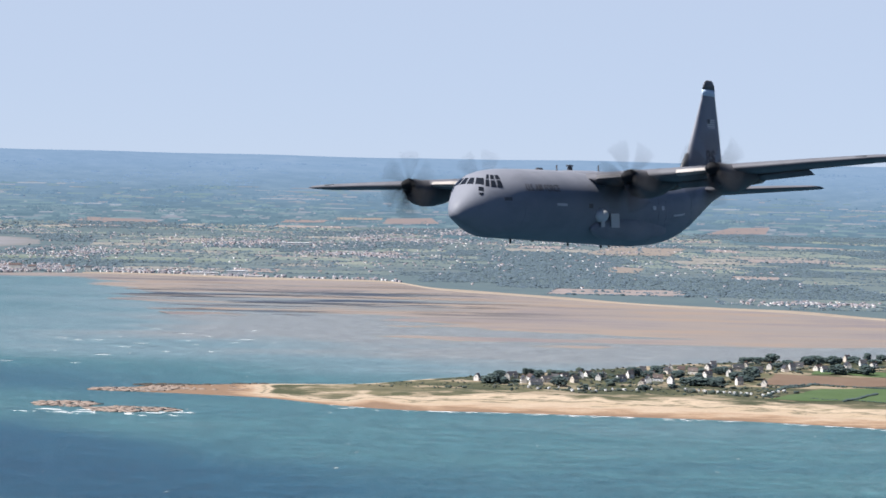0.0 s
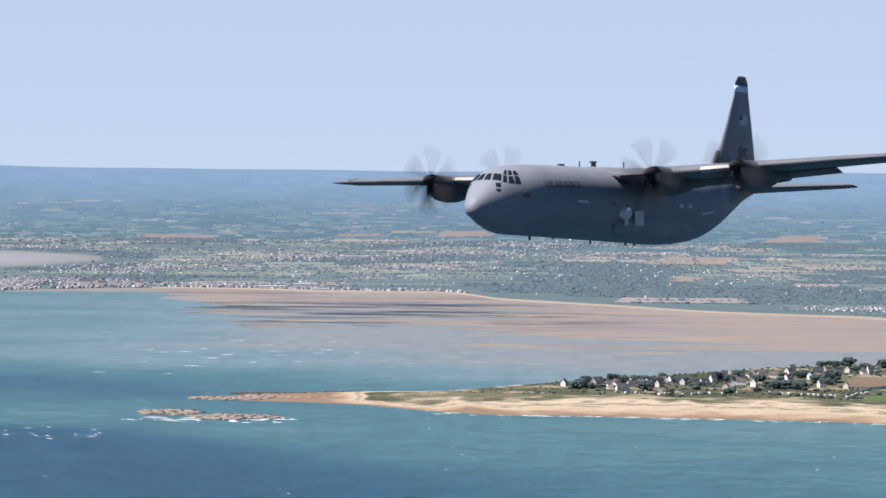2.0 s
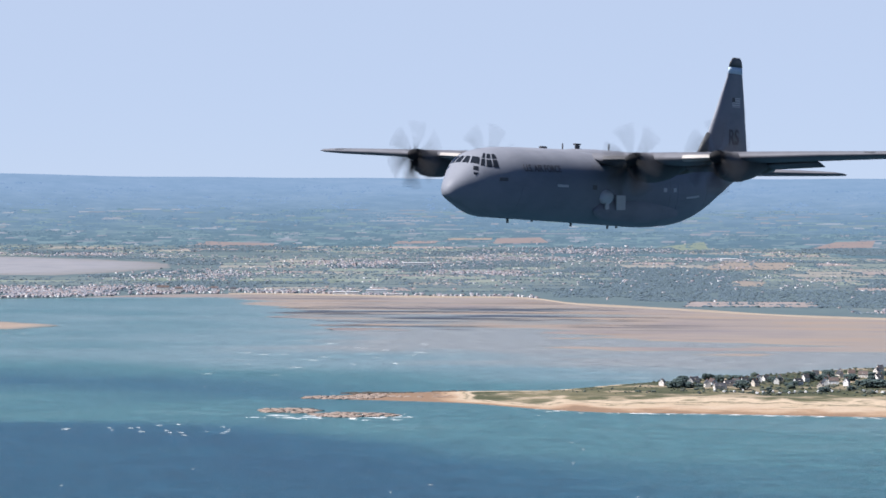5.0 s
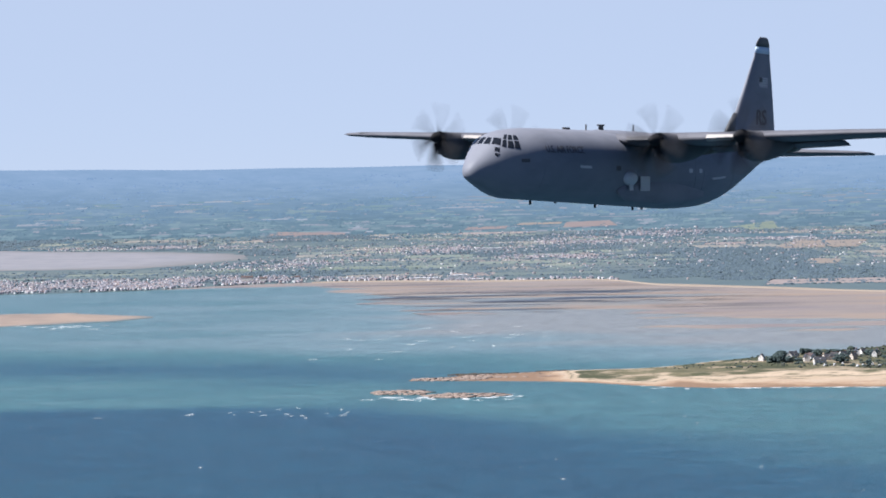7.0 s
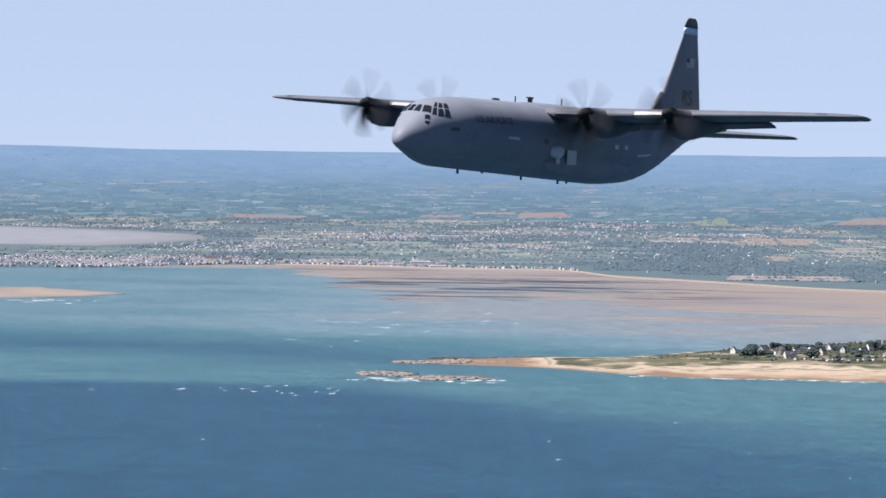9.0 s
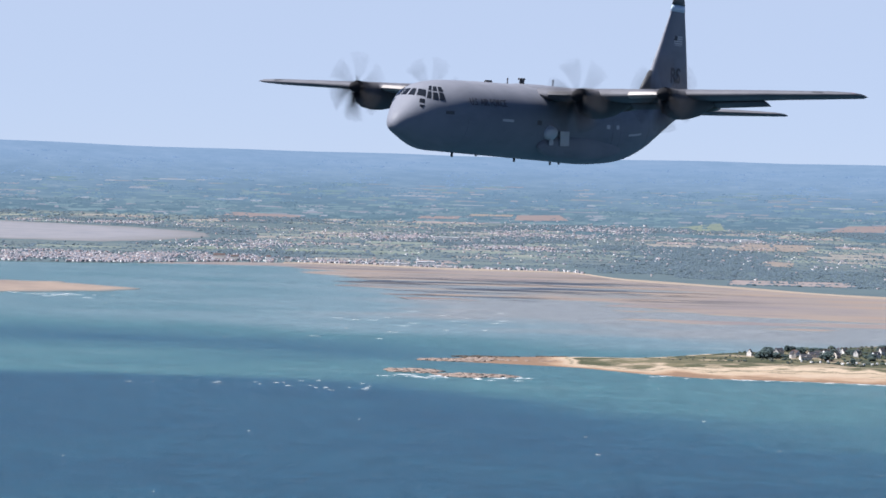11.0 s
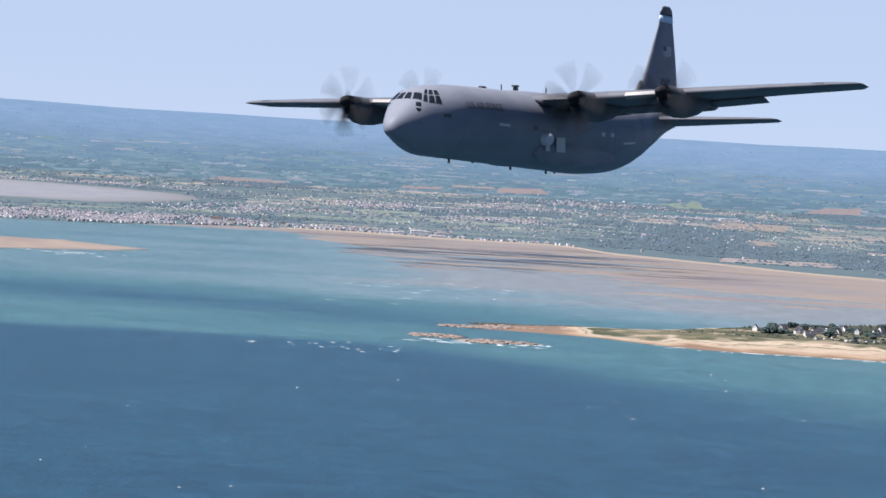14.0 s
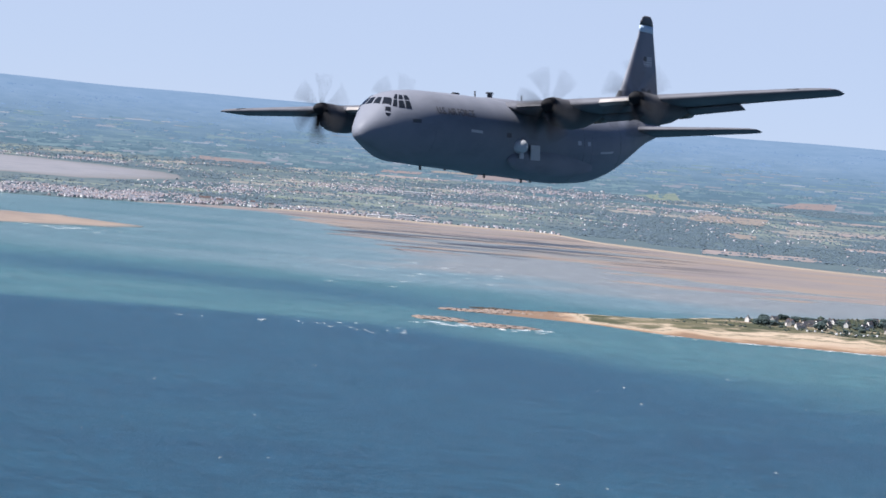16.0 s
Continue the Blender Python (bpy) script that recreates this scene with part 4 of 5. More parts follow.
def foam():
    """White caps, breakers on the reef and the surf along the beach."""
    vs, fs, k = [], [], 0
    r = RNG
    spots = []
    for _ in range(80):
        spots.append((r.uniform(-700, 350), 560 + 1300 * r.uniform(0, 1) ** 1.2, r.uniform(0.4, 1.5), r.uniform(0.15, 0.45)))
    for _ in range(20):
        spots.append((r.normal(-320, 42), r.normal(1112, 9), r.uniform(0.8, 3.2), r.uniform(0.4, 1.0)))
    for _ in range(44):
        spots.append((r.uniform(-265, -150), r.normal(1182, 8), r.uniform(1.0, 5.5), r.uniform(0.6, 1.8)))
    for _ in range(26):
        spots.append((r.normal(-630, 26), r.normal(1822, 12), r.uniform(2, 7), r.uniform(0.8, 2.0)))
    for _ in range(22):
        spots.append((r.normal(-260, 60), r.normal(1620, 70), r.uniform(2, 8), r.uniform(0.4, 1.2)))
    for _ in range(110):
        x = r.uniform(-70, 420)
        spots.append((x, float(np.interp(x, spit_front[:, 0], spit_front[:, 1])) - r.exponential(2.2) - 0.5, r.uniform(1.2, 5), r.uniform(0.3, 1.0)))
    for x, y, a, b in spots:
        if float(np.interp(x, spit_front[:, 0], spit_front[:, 1])) < y < float(np.interp(x, spit_back[:, 0], spit_back[:, 1])) and x > -232:
            continue
        n = 9
        c = len(vs)
        vs.append((x, y, 0.22))
        for i in range(n):
            t = i * 6.2832 / n
            q = r.uniform(0.55, 1.2)
            vs.append((x + a * q * math.cos(t), y + b * q * math.sin(t), 0.06))
        fs += [(c, c + 1 + i, c + 1 + (i + 1) % n) for i in range(n)]
    stuff("sea_foam", vs, fs, FOAM, "white caps and breaking surf on the sea", "foam")


BAY = [(-1700, 2800), (-1200, 2880), (-918, 2905), (-800, 2900), (-716, 2990), (-655, 3180), (-690, 3330), (-778, 3433), (-957, 3539), (-1079, 3600), (-1500, 3760), (-1900, 3500)]


def open_land(x, y):
    """Where hedges and fields may lie: on the mainland, off the bay and the seafront."""
    return (y > coast_y(x) + 8) & ~inside(BAY, x, y)


def town_density(x, y):
    """How thickly houses stand at a place of the mainland."""
    c = coast_y(x)
    d = np.clip(1 - (y - c) / np.interp(x, [-1000, -600, -450, -100], [330, 260, 120, 60]), 0, 1) * np.interp(x, [-1000, -620, -480, -90, -40], [1.6, 1.6, 0.8, 0.5, 0.0]) * (y > c + 6)
    for cx, cy, ax, ay, k in ((-330, 3350, 120, 130, 0.32), (-60, 3650, 110, 150, 0.22), (90, 4000, 120, 160, 0.24), (300, 3600, 90, 60, 0.35), (20, 2900, 420, 330, 0.02), (0, 3600, 620, 420, 0.028), (330, 2800, 220, 240, 0.022), (-560, 2950, 90, 140, 0.24), (-900, 3680, 160, 60, 0.4), (-120, 3050, 90, 70, 0.36), (420, 2190, 70, 30, 0.5)):
        d = np.maximum(d, k * np.exp(-(((x - cx) / ax) ** 2 + ((y - cy) / ay) ** 2)))
    return d


def countryside(ground):
    """Fields, hedgerows, woods and the far houses of the mainland."""
    r = RNG
    hc, hs = [], []

    def hedge(x0, y0, x1, y1, gap=3.4, scale=1.0):
        n = max(2, int(math.hypot(x1 - x0, y1 - y0) / gap))
        t = (np.arange(n) + r.uniform(0, 1, n)) / n
        x, y = x0 + (x1 - x0) * t + r.normal(0, 1.2, n), y0 + (y1 - y0) * t + r.normal(0, 1.2, n)
        keep = (r.uniform(0, 1, n) > 0.14 + np.clip((y - 3700) / 900, 0, 0.6)) & open_land(x, y)
        h = np.minimum(r.gamma(2.4, 0.34, n), 1.9) * scale
        for i in np.where(keep)[0]:
            hc.append((x[i], y[i], h[i] * 0.55))
            hs.append((h[i] * r.uniform(1.2, 3.4), h[i] * r.uniform(1.2, 2.0), h[i] * 0.65))
    y = 1950.0
    ang = radians(8)
    while y < 4150:
        deep = (52 + 60 * r.uniform()) * (1 + max(0, y - 3800) / 2600)
        x = -0.42 * y - 60 * r.uniform()
        while x < 0.36 * y + 60:
            wide = (50 + 110 * r.uniform()) * (1 + max(0, y - 3800) / 4000)
            sk = deep * 0.2 * r.uniform(-1, 1)
            q = [(x, y), (x + wide, y + wide * math.sin(ang) * 0.4), (x + wide + sk, y + deep + wide * math.sin(ang) * 0.4), (x + sk, y + deep)]
            cx, cy = x + wide / 2, y + deep / 2
            if all(open_land(np.array(px), np.array(py)) for px, py in q):
                wood = noise.noise(Vector((cx * 0.0034, cy * 0.0026, 3.0)))
                big = 1 + max(0, y - 3900) / 7000
                if wood > 0.11 or (-10 < cx < 240 and 2330 < cy < 2900 and r.uniform() < 0.35):
                    n = int(460 * min(1.0, wide * deep / 9000))
                    for _ in range(n):
                        u, w = r.uniform(), r.uniform()
                        h = min(r.gamma(5, 0.22), 2.2) * big
                        hc.append((x + wide * u + sk * w, y + deep * w, h * 0.55))
                        hs.append((h * r.uniform(0.9, 2.1), h * 1.4, h * 0.65))
                else:
                    if float(town_density(np.array(cx), np.array(cy))) < 0.22:
                        part("field", mesh("field", land([p[0] for p in q], [p[1] for p in q], 1.62 + 0.36 * r.uniform()), [(0, 1, 2), (0, 2, 3)], FIELDS), ground)
                    hedge(*q[0], *q[1], 1.7 * big, big)
                    hedge(*q[0], *q[3], 2.6 * big, big)
                    for _ in range(r.integers(0, 5)):  # lone trees and clumps in the field
                        u, w = r.uniform(), r.uniform()
                        for _ in range(r.integers(2, 14)):
                            h = min(r.gamma(4, 0.27), 2.2)
                            hc.append((x + wide * u + r.normal(0, 5), y + deep * w + r.normal(0, 5), h * 0.55))
                            hs.append((h * r.uniform(0.9, 1.9), h * 1.2, h * 0.8))
                    if r.uniform() < 0.6:
                        hedge(x + wide * 0.2, y + deep * 0.5, x + wide, y + deep * 0.55, 2.2 * big, big)
            x += wide
        y += deep
    hc, hs = np.array(hc), np.array(hs)
    k = r.uniform(0, 1, len(hc)) > np.clip(town_density(hc[:, 0], hc[:, 1]) * 2.2, 0, 0.75)
    hc, hs = hc[k], hs[k]
    # garden and street trees between the houses
    x, y = r.uniform(-1150, 520, 60000), r.uniform(1950, 4300, 60000)
    k = (r.uniform(0, 1, 60000) < np.clip(town_density(x, y) * 0.55, 0, 0.4)) & open_land(x, y)
    h = np.minimum(r.gamma(4, 0.3, k.sum()), 2.2)
    hc = np.concatenate([hc, np.stack([x[k], y[k], h * 0.6], -1)])
    hs = np.concatenate([hs, np.stack([h * r.uniform(0.9, 1.8, len(h)), h * 1.1, h * 0.8], -1)])
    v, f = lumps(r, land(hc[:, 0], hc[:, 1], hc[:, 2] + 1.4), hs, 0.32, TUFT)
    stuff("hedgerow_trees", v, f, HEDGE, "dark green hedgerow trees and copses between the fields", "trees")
    # far houses
    n = 170000
    x, y = r.uniform(-1150, 520, n), r.uniform(1950, 4700, n)
    p = town_density(x, y)
    p = p * np.array([np.clip(1.05 + 2.4 * noise.noise(Vector((px * 0.018, py * 0.009, 6.0))), 0.05, 1.6) for px, py in zip(x, y)])
    k = (r.uniform(0, 1, n) < p) & open_land(x, y)
    k &= (np.abs(np.arctan2(x + 130, y + 125)) < 0.42)
    far_houses(r, x[k], y[k])


def distance():
    """Woods and fields of the hazy hills."""
    r = RNG
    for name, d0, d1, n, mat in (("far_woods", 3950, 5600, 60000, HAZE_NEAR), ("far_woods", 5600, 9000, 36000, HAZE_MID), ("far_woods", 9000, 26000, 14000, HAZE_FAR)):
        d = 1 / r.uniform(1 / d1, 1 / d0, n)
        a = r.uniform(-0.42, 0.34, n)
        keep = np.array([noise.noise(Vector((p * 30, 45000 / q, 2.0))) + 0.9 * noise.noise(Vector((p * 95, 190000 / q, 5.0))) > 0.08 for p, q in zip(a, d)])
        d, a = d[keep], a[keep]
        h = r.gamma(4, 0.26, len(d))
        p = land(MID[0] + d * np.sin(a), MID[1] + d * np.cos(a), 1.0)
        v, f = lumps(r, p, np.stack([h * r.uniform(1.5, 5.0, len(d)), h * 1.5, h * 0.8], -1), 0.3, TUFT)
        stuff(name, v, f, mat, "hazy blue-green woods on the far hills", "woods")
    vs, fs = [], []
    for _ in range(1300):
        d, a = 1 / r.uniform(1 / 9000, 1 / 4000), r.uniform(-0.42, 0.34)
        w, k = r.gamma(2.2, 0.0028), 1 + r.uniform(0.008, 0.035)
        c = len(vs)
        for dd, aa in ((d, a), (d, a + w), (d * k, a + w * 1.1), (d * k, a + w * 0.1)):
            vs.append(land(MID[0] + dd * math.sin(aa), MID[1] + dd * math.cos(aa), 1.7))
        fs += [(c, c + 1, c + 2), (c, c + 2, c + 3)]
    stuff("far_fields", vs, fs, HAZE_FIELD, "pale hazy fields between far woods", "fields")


def far_houses(r, x, y):
    n = len(x)
    L, W, H = r.uniform(0.8, 2.6, n), r.uniform(0.8, 1.6, n), r.uniform(1.3, 2.4, n)
    a = r.normal(0.2, 0.5, n)
    G = H + W * r.uniform(0.35, 0.55, n)
    base = land(x, y, 1.2)
    local = np.stack([np.stack([sx * L, sy * W, hz], -1) for sx, sy, hz in ((-1, -1, 0 * H), (1, -1, 0 * H), (1, 1, 0 * H), (-1, 1, 0 * H), (-1, -1, H), (1, -1, H), (1, 1, H), (-1, 1, H), (-1, 0, G), (1, 0, G))], 1)
    X = local[..., 0] * np.cos(a)[:, None] - local[..., 1] * np.sin(a)[:, None]
    Y = local[..., 0] * np.sin(a)[:, None] + local[..., 1] * np.cos(a)[:, None]
    v = np.stack([X, Y, local[..., 2]], -1) + base[:, None]
    wall = np.array([(0, 1, 5), (0, 5, 4), (1, 2, 6), (1, 6, 5), (2, 3, 7), (2, 7, 6), (3, 0, 4), (3, 4, 7), (5, 6, 9), (7, 4, 8)])
    roof = np.array([(4, 5, 9), (4, 9, 8), (6, 7, 8), (6, 8, 9)])
    off = (np.arange(n) * 10)[:, None, None]
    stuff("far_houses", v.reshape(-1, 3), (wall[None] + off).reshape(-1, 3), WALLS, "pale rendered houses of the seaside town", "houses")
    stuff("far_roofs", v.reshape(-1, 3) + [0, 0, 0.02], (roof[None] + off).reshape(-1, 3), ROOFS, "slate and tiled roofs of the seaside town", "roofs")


def field(name, quad, mat, label, z=2.1, n=6):
    """One large field that stands out from the patchwork."""
    (ax, ay), (bx, by), (cx, cy), (dx, dy) = quad
    u, w = np.meshgrid(np.linspace(0, 1, n), np.linspace(0, 1, n), indexing="ij")
    x = (ax * (1 - u) + bx * u) * (1 - w) + (dx * (1 - u) + cx * u) * w
    y = (ay * (1 - u) + by * u) * (1 - w) + (dy * (1 - u) + cy * u) * w
    zz = spit_z(x, y) + 0.25 if mat in (PASTURE, SOIL) else z
    return tagged(new(name, mesh(name, land(x, y, zz).reshape(-1, 3), grid_faces(n, n), mat, True)), label, "field", kind="structure")


sea()
GROUND = mainland()
field("field_red", [(-776, 4175), (-785, 4465), (-612, 4338), (-590, 4067)], TILLED, "reddish tilled field among hedges")
field("field_straw", [(231, 3208), (324, 3612), (435, 3506), (373, 3222)], STUBBLE, "straw-coloured cut field among hedges")
field("field_pale", [(239, 3866), (242, 4237), (383, 4623), (332, 4024)], LIME, "pale green field on a slope")
field("field_straw", [(223, 2725), (250, 2861), (292, 2834), (270, 2715)], STUBBLE, "straw-coloured cut field among hedges")
field("field_red", [(570, 4211), (704, 4666), (816, 4763), (719, 4297)], TILLED, "reddish tilled field among hedges")
field("field_red", [(-120, 4420), (-110, 4800), (0, 4900), (10, 4500)], TILLED, "reddish tilled field among hedges")
field("field_red", [(-347, 4372), (-342, 4560), (-250, 4600), (-252, 4420)], TILLED, "reddish tilled field among hedges")
field("field_straw", [(-240, 4640), (-236, 4800), (-120, 4840), (-124, 4690)], STUBBLE, "straw-coloured cut field among hedges")
field("field_pale", [(-640, 2760), (-620, 2830), (-330, 2810), (-340, 2740)], LIME, "pale green field behind the town")
tidal_flat()
headland()
shore()
sheet("mud_bay", BAY, 1.9, MUD, "pale drained mud of the inner bay", "mudflat")
sheet("sandbank", [(-760, 1990), (-710, 1999), (-648, 2000), (-600, 1965), (-555, 1934), (-580, 1885), (-625, 1855), (-680, 1828), (-760, 1810), (-830, 1900), (-830, 1970)], 0.5, BANK, "dry sandbank bared by the tide", "sandbank")
rocks()
foam()
countryside(GROUND)
distance()


# ---- things on the headland ----
def on_spit(x, y, turn=0.0, sink=0.08):
    return pose(x, y, float(spit_z(x, y)) - sink, 0, 0, turn)


def cottage(L, W, H, G, wing=False):
    """A gabled seaside house: walls, slate roof with eaves, chimneys, door and windows."""
    h = tagged(new("house"), "pale rendered house with a steep dark slate roof", "house", "houses on the headland")
    bm = bmesh.new()
    pr = [(-W / 2, -0.4), (W / 2, -0.4), (W / 2, H), (0, G), (-W / 2, H)]
    ends = [[bm.verts.new((sx * L / 2, y, z)) for y, z in pr] for sx in (-1, 1)]
    for e in ends:
        bm.faces.new(e)
    for k in range(5):
        bm.faces.new((ends[0][k], ends[0][(k + 1) % 5], ends[1][(k + 1) % 5], ends[1][k]))
    part("wall", from_bm("wall", bm, RENDER), h)
    bm = bmesh.new()
    t, o = 0.14, 0.22
    s = (G - H) / (W / 2)
    pr = [(-W / 2 - o, H - o * s), (0, G), (W / 2 + o, H - o * s), (W / 2 + o, H - o * s + t), (0, G + t * 1.3), (-W / 2 - o, H - o * s + t)]
    ends = [[bm.verts.new((sx * (L / 2 + 0.12), y, z)) for y, z in pr] for sx in (-1, 1)]
    for e in ends:
        bm.faces.new(e)
    for k in range(6):
        bm.faces.new((ends[0][k], ends[0][(k + 1) % 6], ends[1][(k + 1) % 6], ends[1][k]))
    roof = part("roof", from_bm("roof", bm, SLATE), h, "steep slate roof")
    for sx in (-1, 1):
        part("chimney", box("chimney", sx * (L / 2 - 0.35) - 0.18, sx * (L / 2 - 0.35) + 0.18, -0.25, 0.25, G - 0.4, G + 0.55, BRICK, 0.03), roof, "brick chimney")
    for sy in (-1, 1):
        for k in range(3):
            x = (k - 1) * L * 0.3
            if sy < 0 and k == 1:
                part("door", box("door", x - 0.25, x + 0.25, -W / 2 - 0.05, -W / 2 + 0.05, -0.1, 1.15, BRICK, 0.02), h, "painted front door")
            else:
                part("window", box("window", x - 0.28, x + 0.28, sy * W / 2 - 0.05, sy * W / 2 + 0.05, 0.6, 1.3, PANE, 0.02), h, "small glazed window")
    for sx in (-1, 1):
        part("window", box("window", sx * L / 2 - 0.05, sx * L / 2 + 0.05, -0.25, 0.25, H - 0.1, H + 0.55, PANE, 0.02), h, "small gable window")
    if wing:
        d = part("dormer", box("dormer", -0.55, 0.55, -W / 2 - 0.1, 0, H - 0.1, H + 0.75, RENDER, 0.03), h, "rendered dormer")
        part("pane", box("pane", -0.3, 0.3, -W / 2 - 0.16, -W / 2 - 0.06, H + 0.1, H + 0.6, PANE, 0.02), d)
    return h


def headland_tree(seed, height, spread):
    """A wind-shaped tree: tapered forked trunk and a crown of many leafy clumps."""
    r = np.random.default_rng(seed)
    tr = tagged(new("tree"), "dark green wind-shaped tree with a dense uneven crown", "tree", "trees on the headland")
    bm = bmesh.new()
    tips = [Vector((r.uniform(-0.3, 0.3) * spread, r.uniform(-0.3, 0.3) * spread, height * r.uniform(0.55, 0.8))) for _ in range(5)]
    fork = Vector((0.1, 0, height * 0.3))
    for a, b, ra, rb in [(Vector((0, 0, -0.4)), fork, 0.28, 0.2)] + [(fork, q, 0.16, 0.05) for q in tips]:
        m = (b - a).to_track_quat("Z", "Y").to_matrix().to_4x4()
        bmesh.ops.create_cone(bm, cap_ends=True, segments=7, radius1=ra, radius2=rb, depth=(b - a).length, matrix=Matrix.Translation((a + b) / 2) @ m)
    part("trunk", from_bm("trunk", bm, BARK, True), tr, "forked brown trunk")
    n = 300
    a, q, w = r.uniform(0, 6.28, n), r.uniform(0, 1, n) ** 0.5, r.uniform(-1, 1, n)
    lobe = 0.75 + 0.25 * np.sin(a * 3 + seed) + 0.12 * np.sin(a * 5)
    c = np.stack([spread * 0.5 * q * lobe * np.cos(a), spread * 0.5 * q * lobe * np.sin(a), height * (0.5 + 0.44 * w * np.sqrt(1 - 0.75 * q**2))], -1)
    s = r.uniform(0.35, 0.95, n)[:, None] * np.array([[1.15, 1.15, 0.8]])
    v, f = lumps(r, c, s, 0.38)
    part("crown", fast_mesh("crown", v, f, LEAF), tr, "dark green leafy crown")
    return tr


def camper(length):
    """A parked white camper van."""
    c = tagged(new("camper_van"), "white camper van parked on the dune grass", "van", "camper vans behind the dunes")
    bm = bmesh.new()
    pr = [(-length / 2, 0.28), (length / 2, 0.28), (length / 2, 0.75), (length / 2 - 0.3, 1.15), (length / 2 - 0.5, 1.55), (-length / 2, 1.55)]
    e = [[bm.verts.new((x, y, z)) for x, z in pr] for y in (-0.6, 0.6)]
    for k in e:
        bm.faces.new(k)
    for k in range(6):
        bm.faces.new((e[0][k], e[0][(k + 1) % 6], e[1][(k + 1) % 6], e[1][k]))
    bmesh.ops.bevel(bm, geom=bm.edges, offset=0.06, segments=2, affect="EDGES")
    part("body", from_bm("body", bm, WHITE), c)
    for y in (-1, 1):
        part("window", box("window", -0.5, 0.4, y * 0.6 - 0.02, y * 0.6 + 0.02, 0.9, 1.25, PANE, 0.01), c, "dark side window")
        for x in (-1, 1):
            bm = bmesh.new()
            bmesh.ops.create_cone(bm, cap_ends=True, segments=12, radius1=0.28, radius2=0.28, depth=0.2, matrix=Matrix.Translation((x * length * 0.32, y * 0.52, 0.28)) @ Matrix.Rotation(math.pi / 2, 4, "X"))
            part("wheel", from_bm("wheel", bm, RUBBER), c, "black wheel")
    return c


def hedge_line(points, height):
    """A trimmed dark hedge along a field edge."""
    p = smooth_line(points, 60)
    n = 170
    t = RNG.uniform(0, 59, n)
    x, y = np.interp(t, np.arange(60), p[:, 0]) + RNG.normal(0, 0.4, n), np.interp(t, np.arange(60), p[:, 1]) + RNG.normal(0, 0.4, n)
    h = RNG.uniform(0.5, 1.0, n) * height
    v, f = lumps(RNG, np.stack([x, y, spit_z(x, y) + h * 0.45], -1), np.stack([h * 1.1, h, h * 0.7], -1), 0.35)
    return tagged(new("hedge", fast_mesh("hedge", v, f, LEAF)), "thick dark green hedge along a field", "hedge", "field hedges on the headland")


def scrub():
    """Gardens, scrub and low trees between the houses, and dune tufts."""
    n = 7600
    x, y = RNG.uniform(-60, 420, n), RNG.uniform(1290, 1720, n)
    f = np.interp(x, spit_front[:, 0], spit_front[:, 1])
    b = np.interp(x, spit_back[:, 0], spit_back[:, 1])
    dens = np.array([noise.noise(Vector((px * 0.03, py * 0.02, 9))) for px, py in zip(x, y)])
    k = (y > f + 96) & (y < b - 14) & (dens > -0.2) & ~inside([(214, 1284), (262, 1366), (228, 1382), (246, 1452), (276, 1460), (284, 1484), (430, 1470), (430, 1280)], x, y)
    x, y = x[k], y[k]
    h = RNG.gamma(3, 0.22, len(x)) * np.interp(x, [-60, 20, 60], [0.35, 0.7, 1.0])
    v, f = lumps(RNG, np.stack([x, y, spit_z(x, y) + h * 0.4], -1), np.stack([h * 1.5, h * 1.3, h * 0.8], -1), 0.36)
    stuff("garden_scrub", v, f, SCRUB, "green and brown garden shrubs and scrub among the houses", "shrubs")


scrub()
field("field_green", [(216, 1290), (266, 1362), (345, 1368), (330, 1290)], PASTURE, "bright green field behind the dunes", n=14)
field("field_brown", [(228, 1380), (248, 1448), (350, 1430), (340, 1384)], SOIL, "brown ploughed field on the headland", n=14)
field("field_strip", [(276, 1456), (284, 1480), (350, 1470), (345, 1438)], PASTURE, "narrow green field beside the houses", n=14)
for pts, h in (([(216, 1306), (266, 1380), (278, 1374), (287, 1372)], 1.3), ([(291, 1375), (320, 1366), (350, 1366)], 1.1), ([(266, 1285), (286, 1316), (299, 1337)], 1.4), ([(236, 1352), (252, 1366), (267, 1388)], 1.0), ([(246, 1300), (290, 1290), (340, 1288)], 0.7)):
    hedge_line(pts, h)

HOUSES = [(26, 1368), (51, 1383), (58, 1357), (66, 1345), (81, 1375), (88, 1380), (100, 1393), (106, 1401), (117, 1400), (136, 1400), (140, 1356), (152, 1410), (154, 1383), (162, 1374), (167, 1435), (194, 1419), (211, 1426), (224, 1470), (232, 1487), (236, 1453), (210, 1373), (227, 1369), (259, 1469), (265, 1474), (286, 1482), (289, 1471), (313, 1504), (323, 1555), (328, 1519), (334, 1508), (47, 1372), (75, 1362), (112, 1384), (128, 1384), (146, 1372), (178, 1446), (186, 1440), (200, 1460)]
HOUSES += [(64, 1378), (94, 1368), (171, 1456), (206, 1478), (250, 1486), (274, 1496), (148, 1430)]
house_kinds = [cottage(5.4, 3.8, 2.7, 4.9), cottage(7.2, 4.0, 2.6, 4.8, True), cottage(4.6, 4.0, 3.1, 5.6), cottage(9.0, 4.2, 2.4, 4.4, True)]
turns = [70, 20, 85, 10, 5, 60, 100, 30]
for i, (x, y) in enumerate(HOUSES):
    m = on_spit(x, y, turns[i % 8] + 17 * math.sin(i))
    if i < 4:
        house_kinds[i].matrix_basis = m
    else:
        copy_thing(house_kinds[(i * 5 + i // 7) % 4], m)

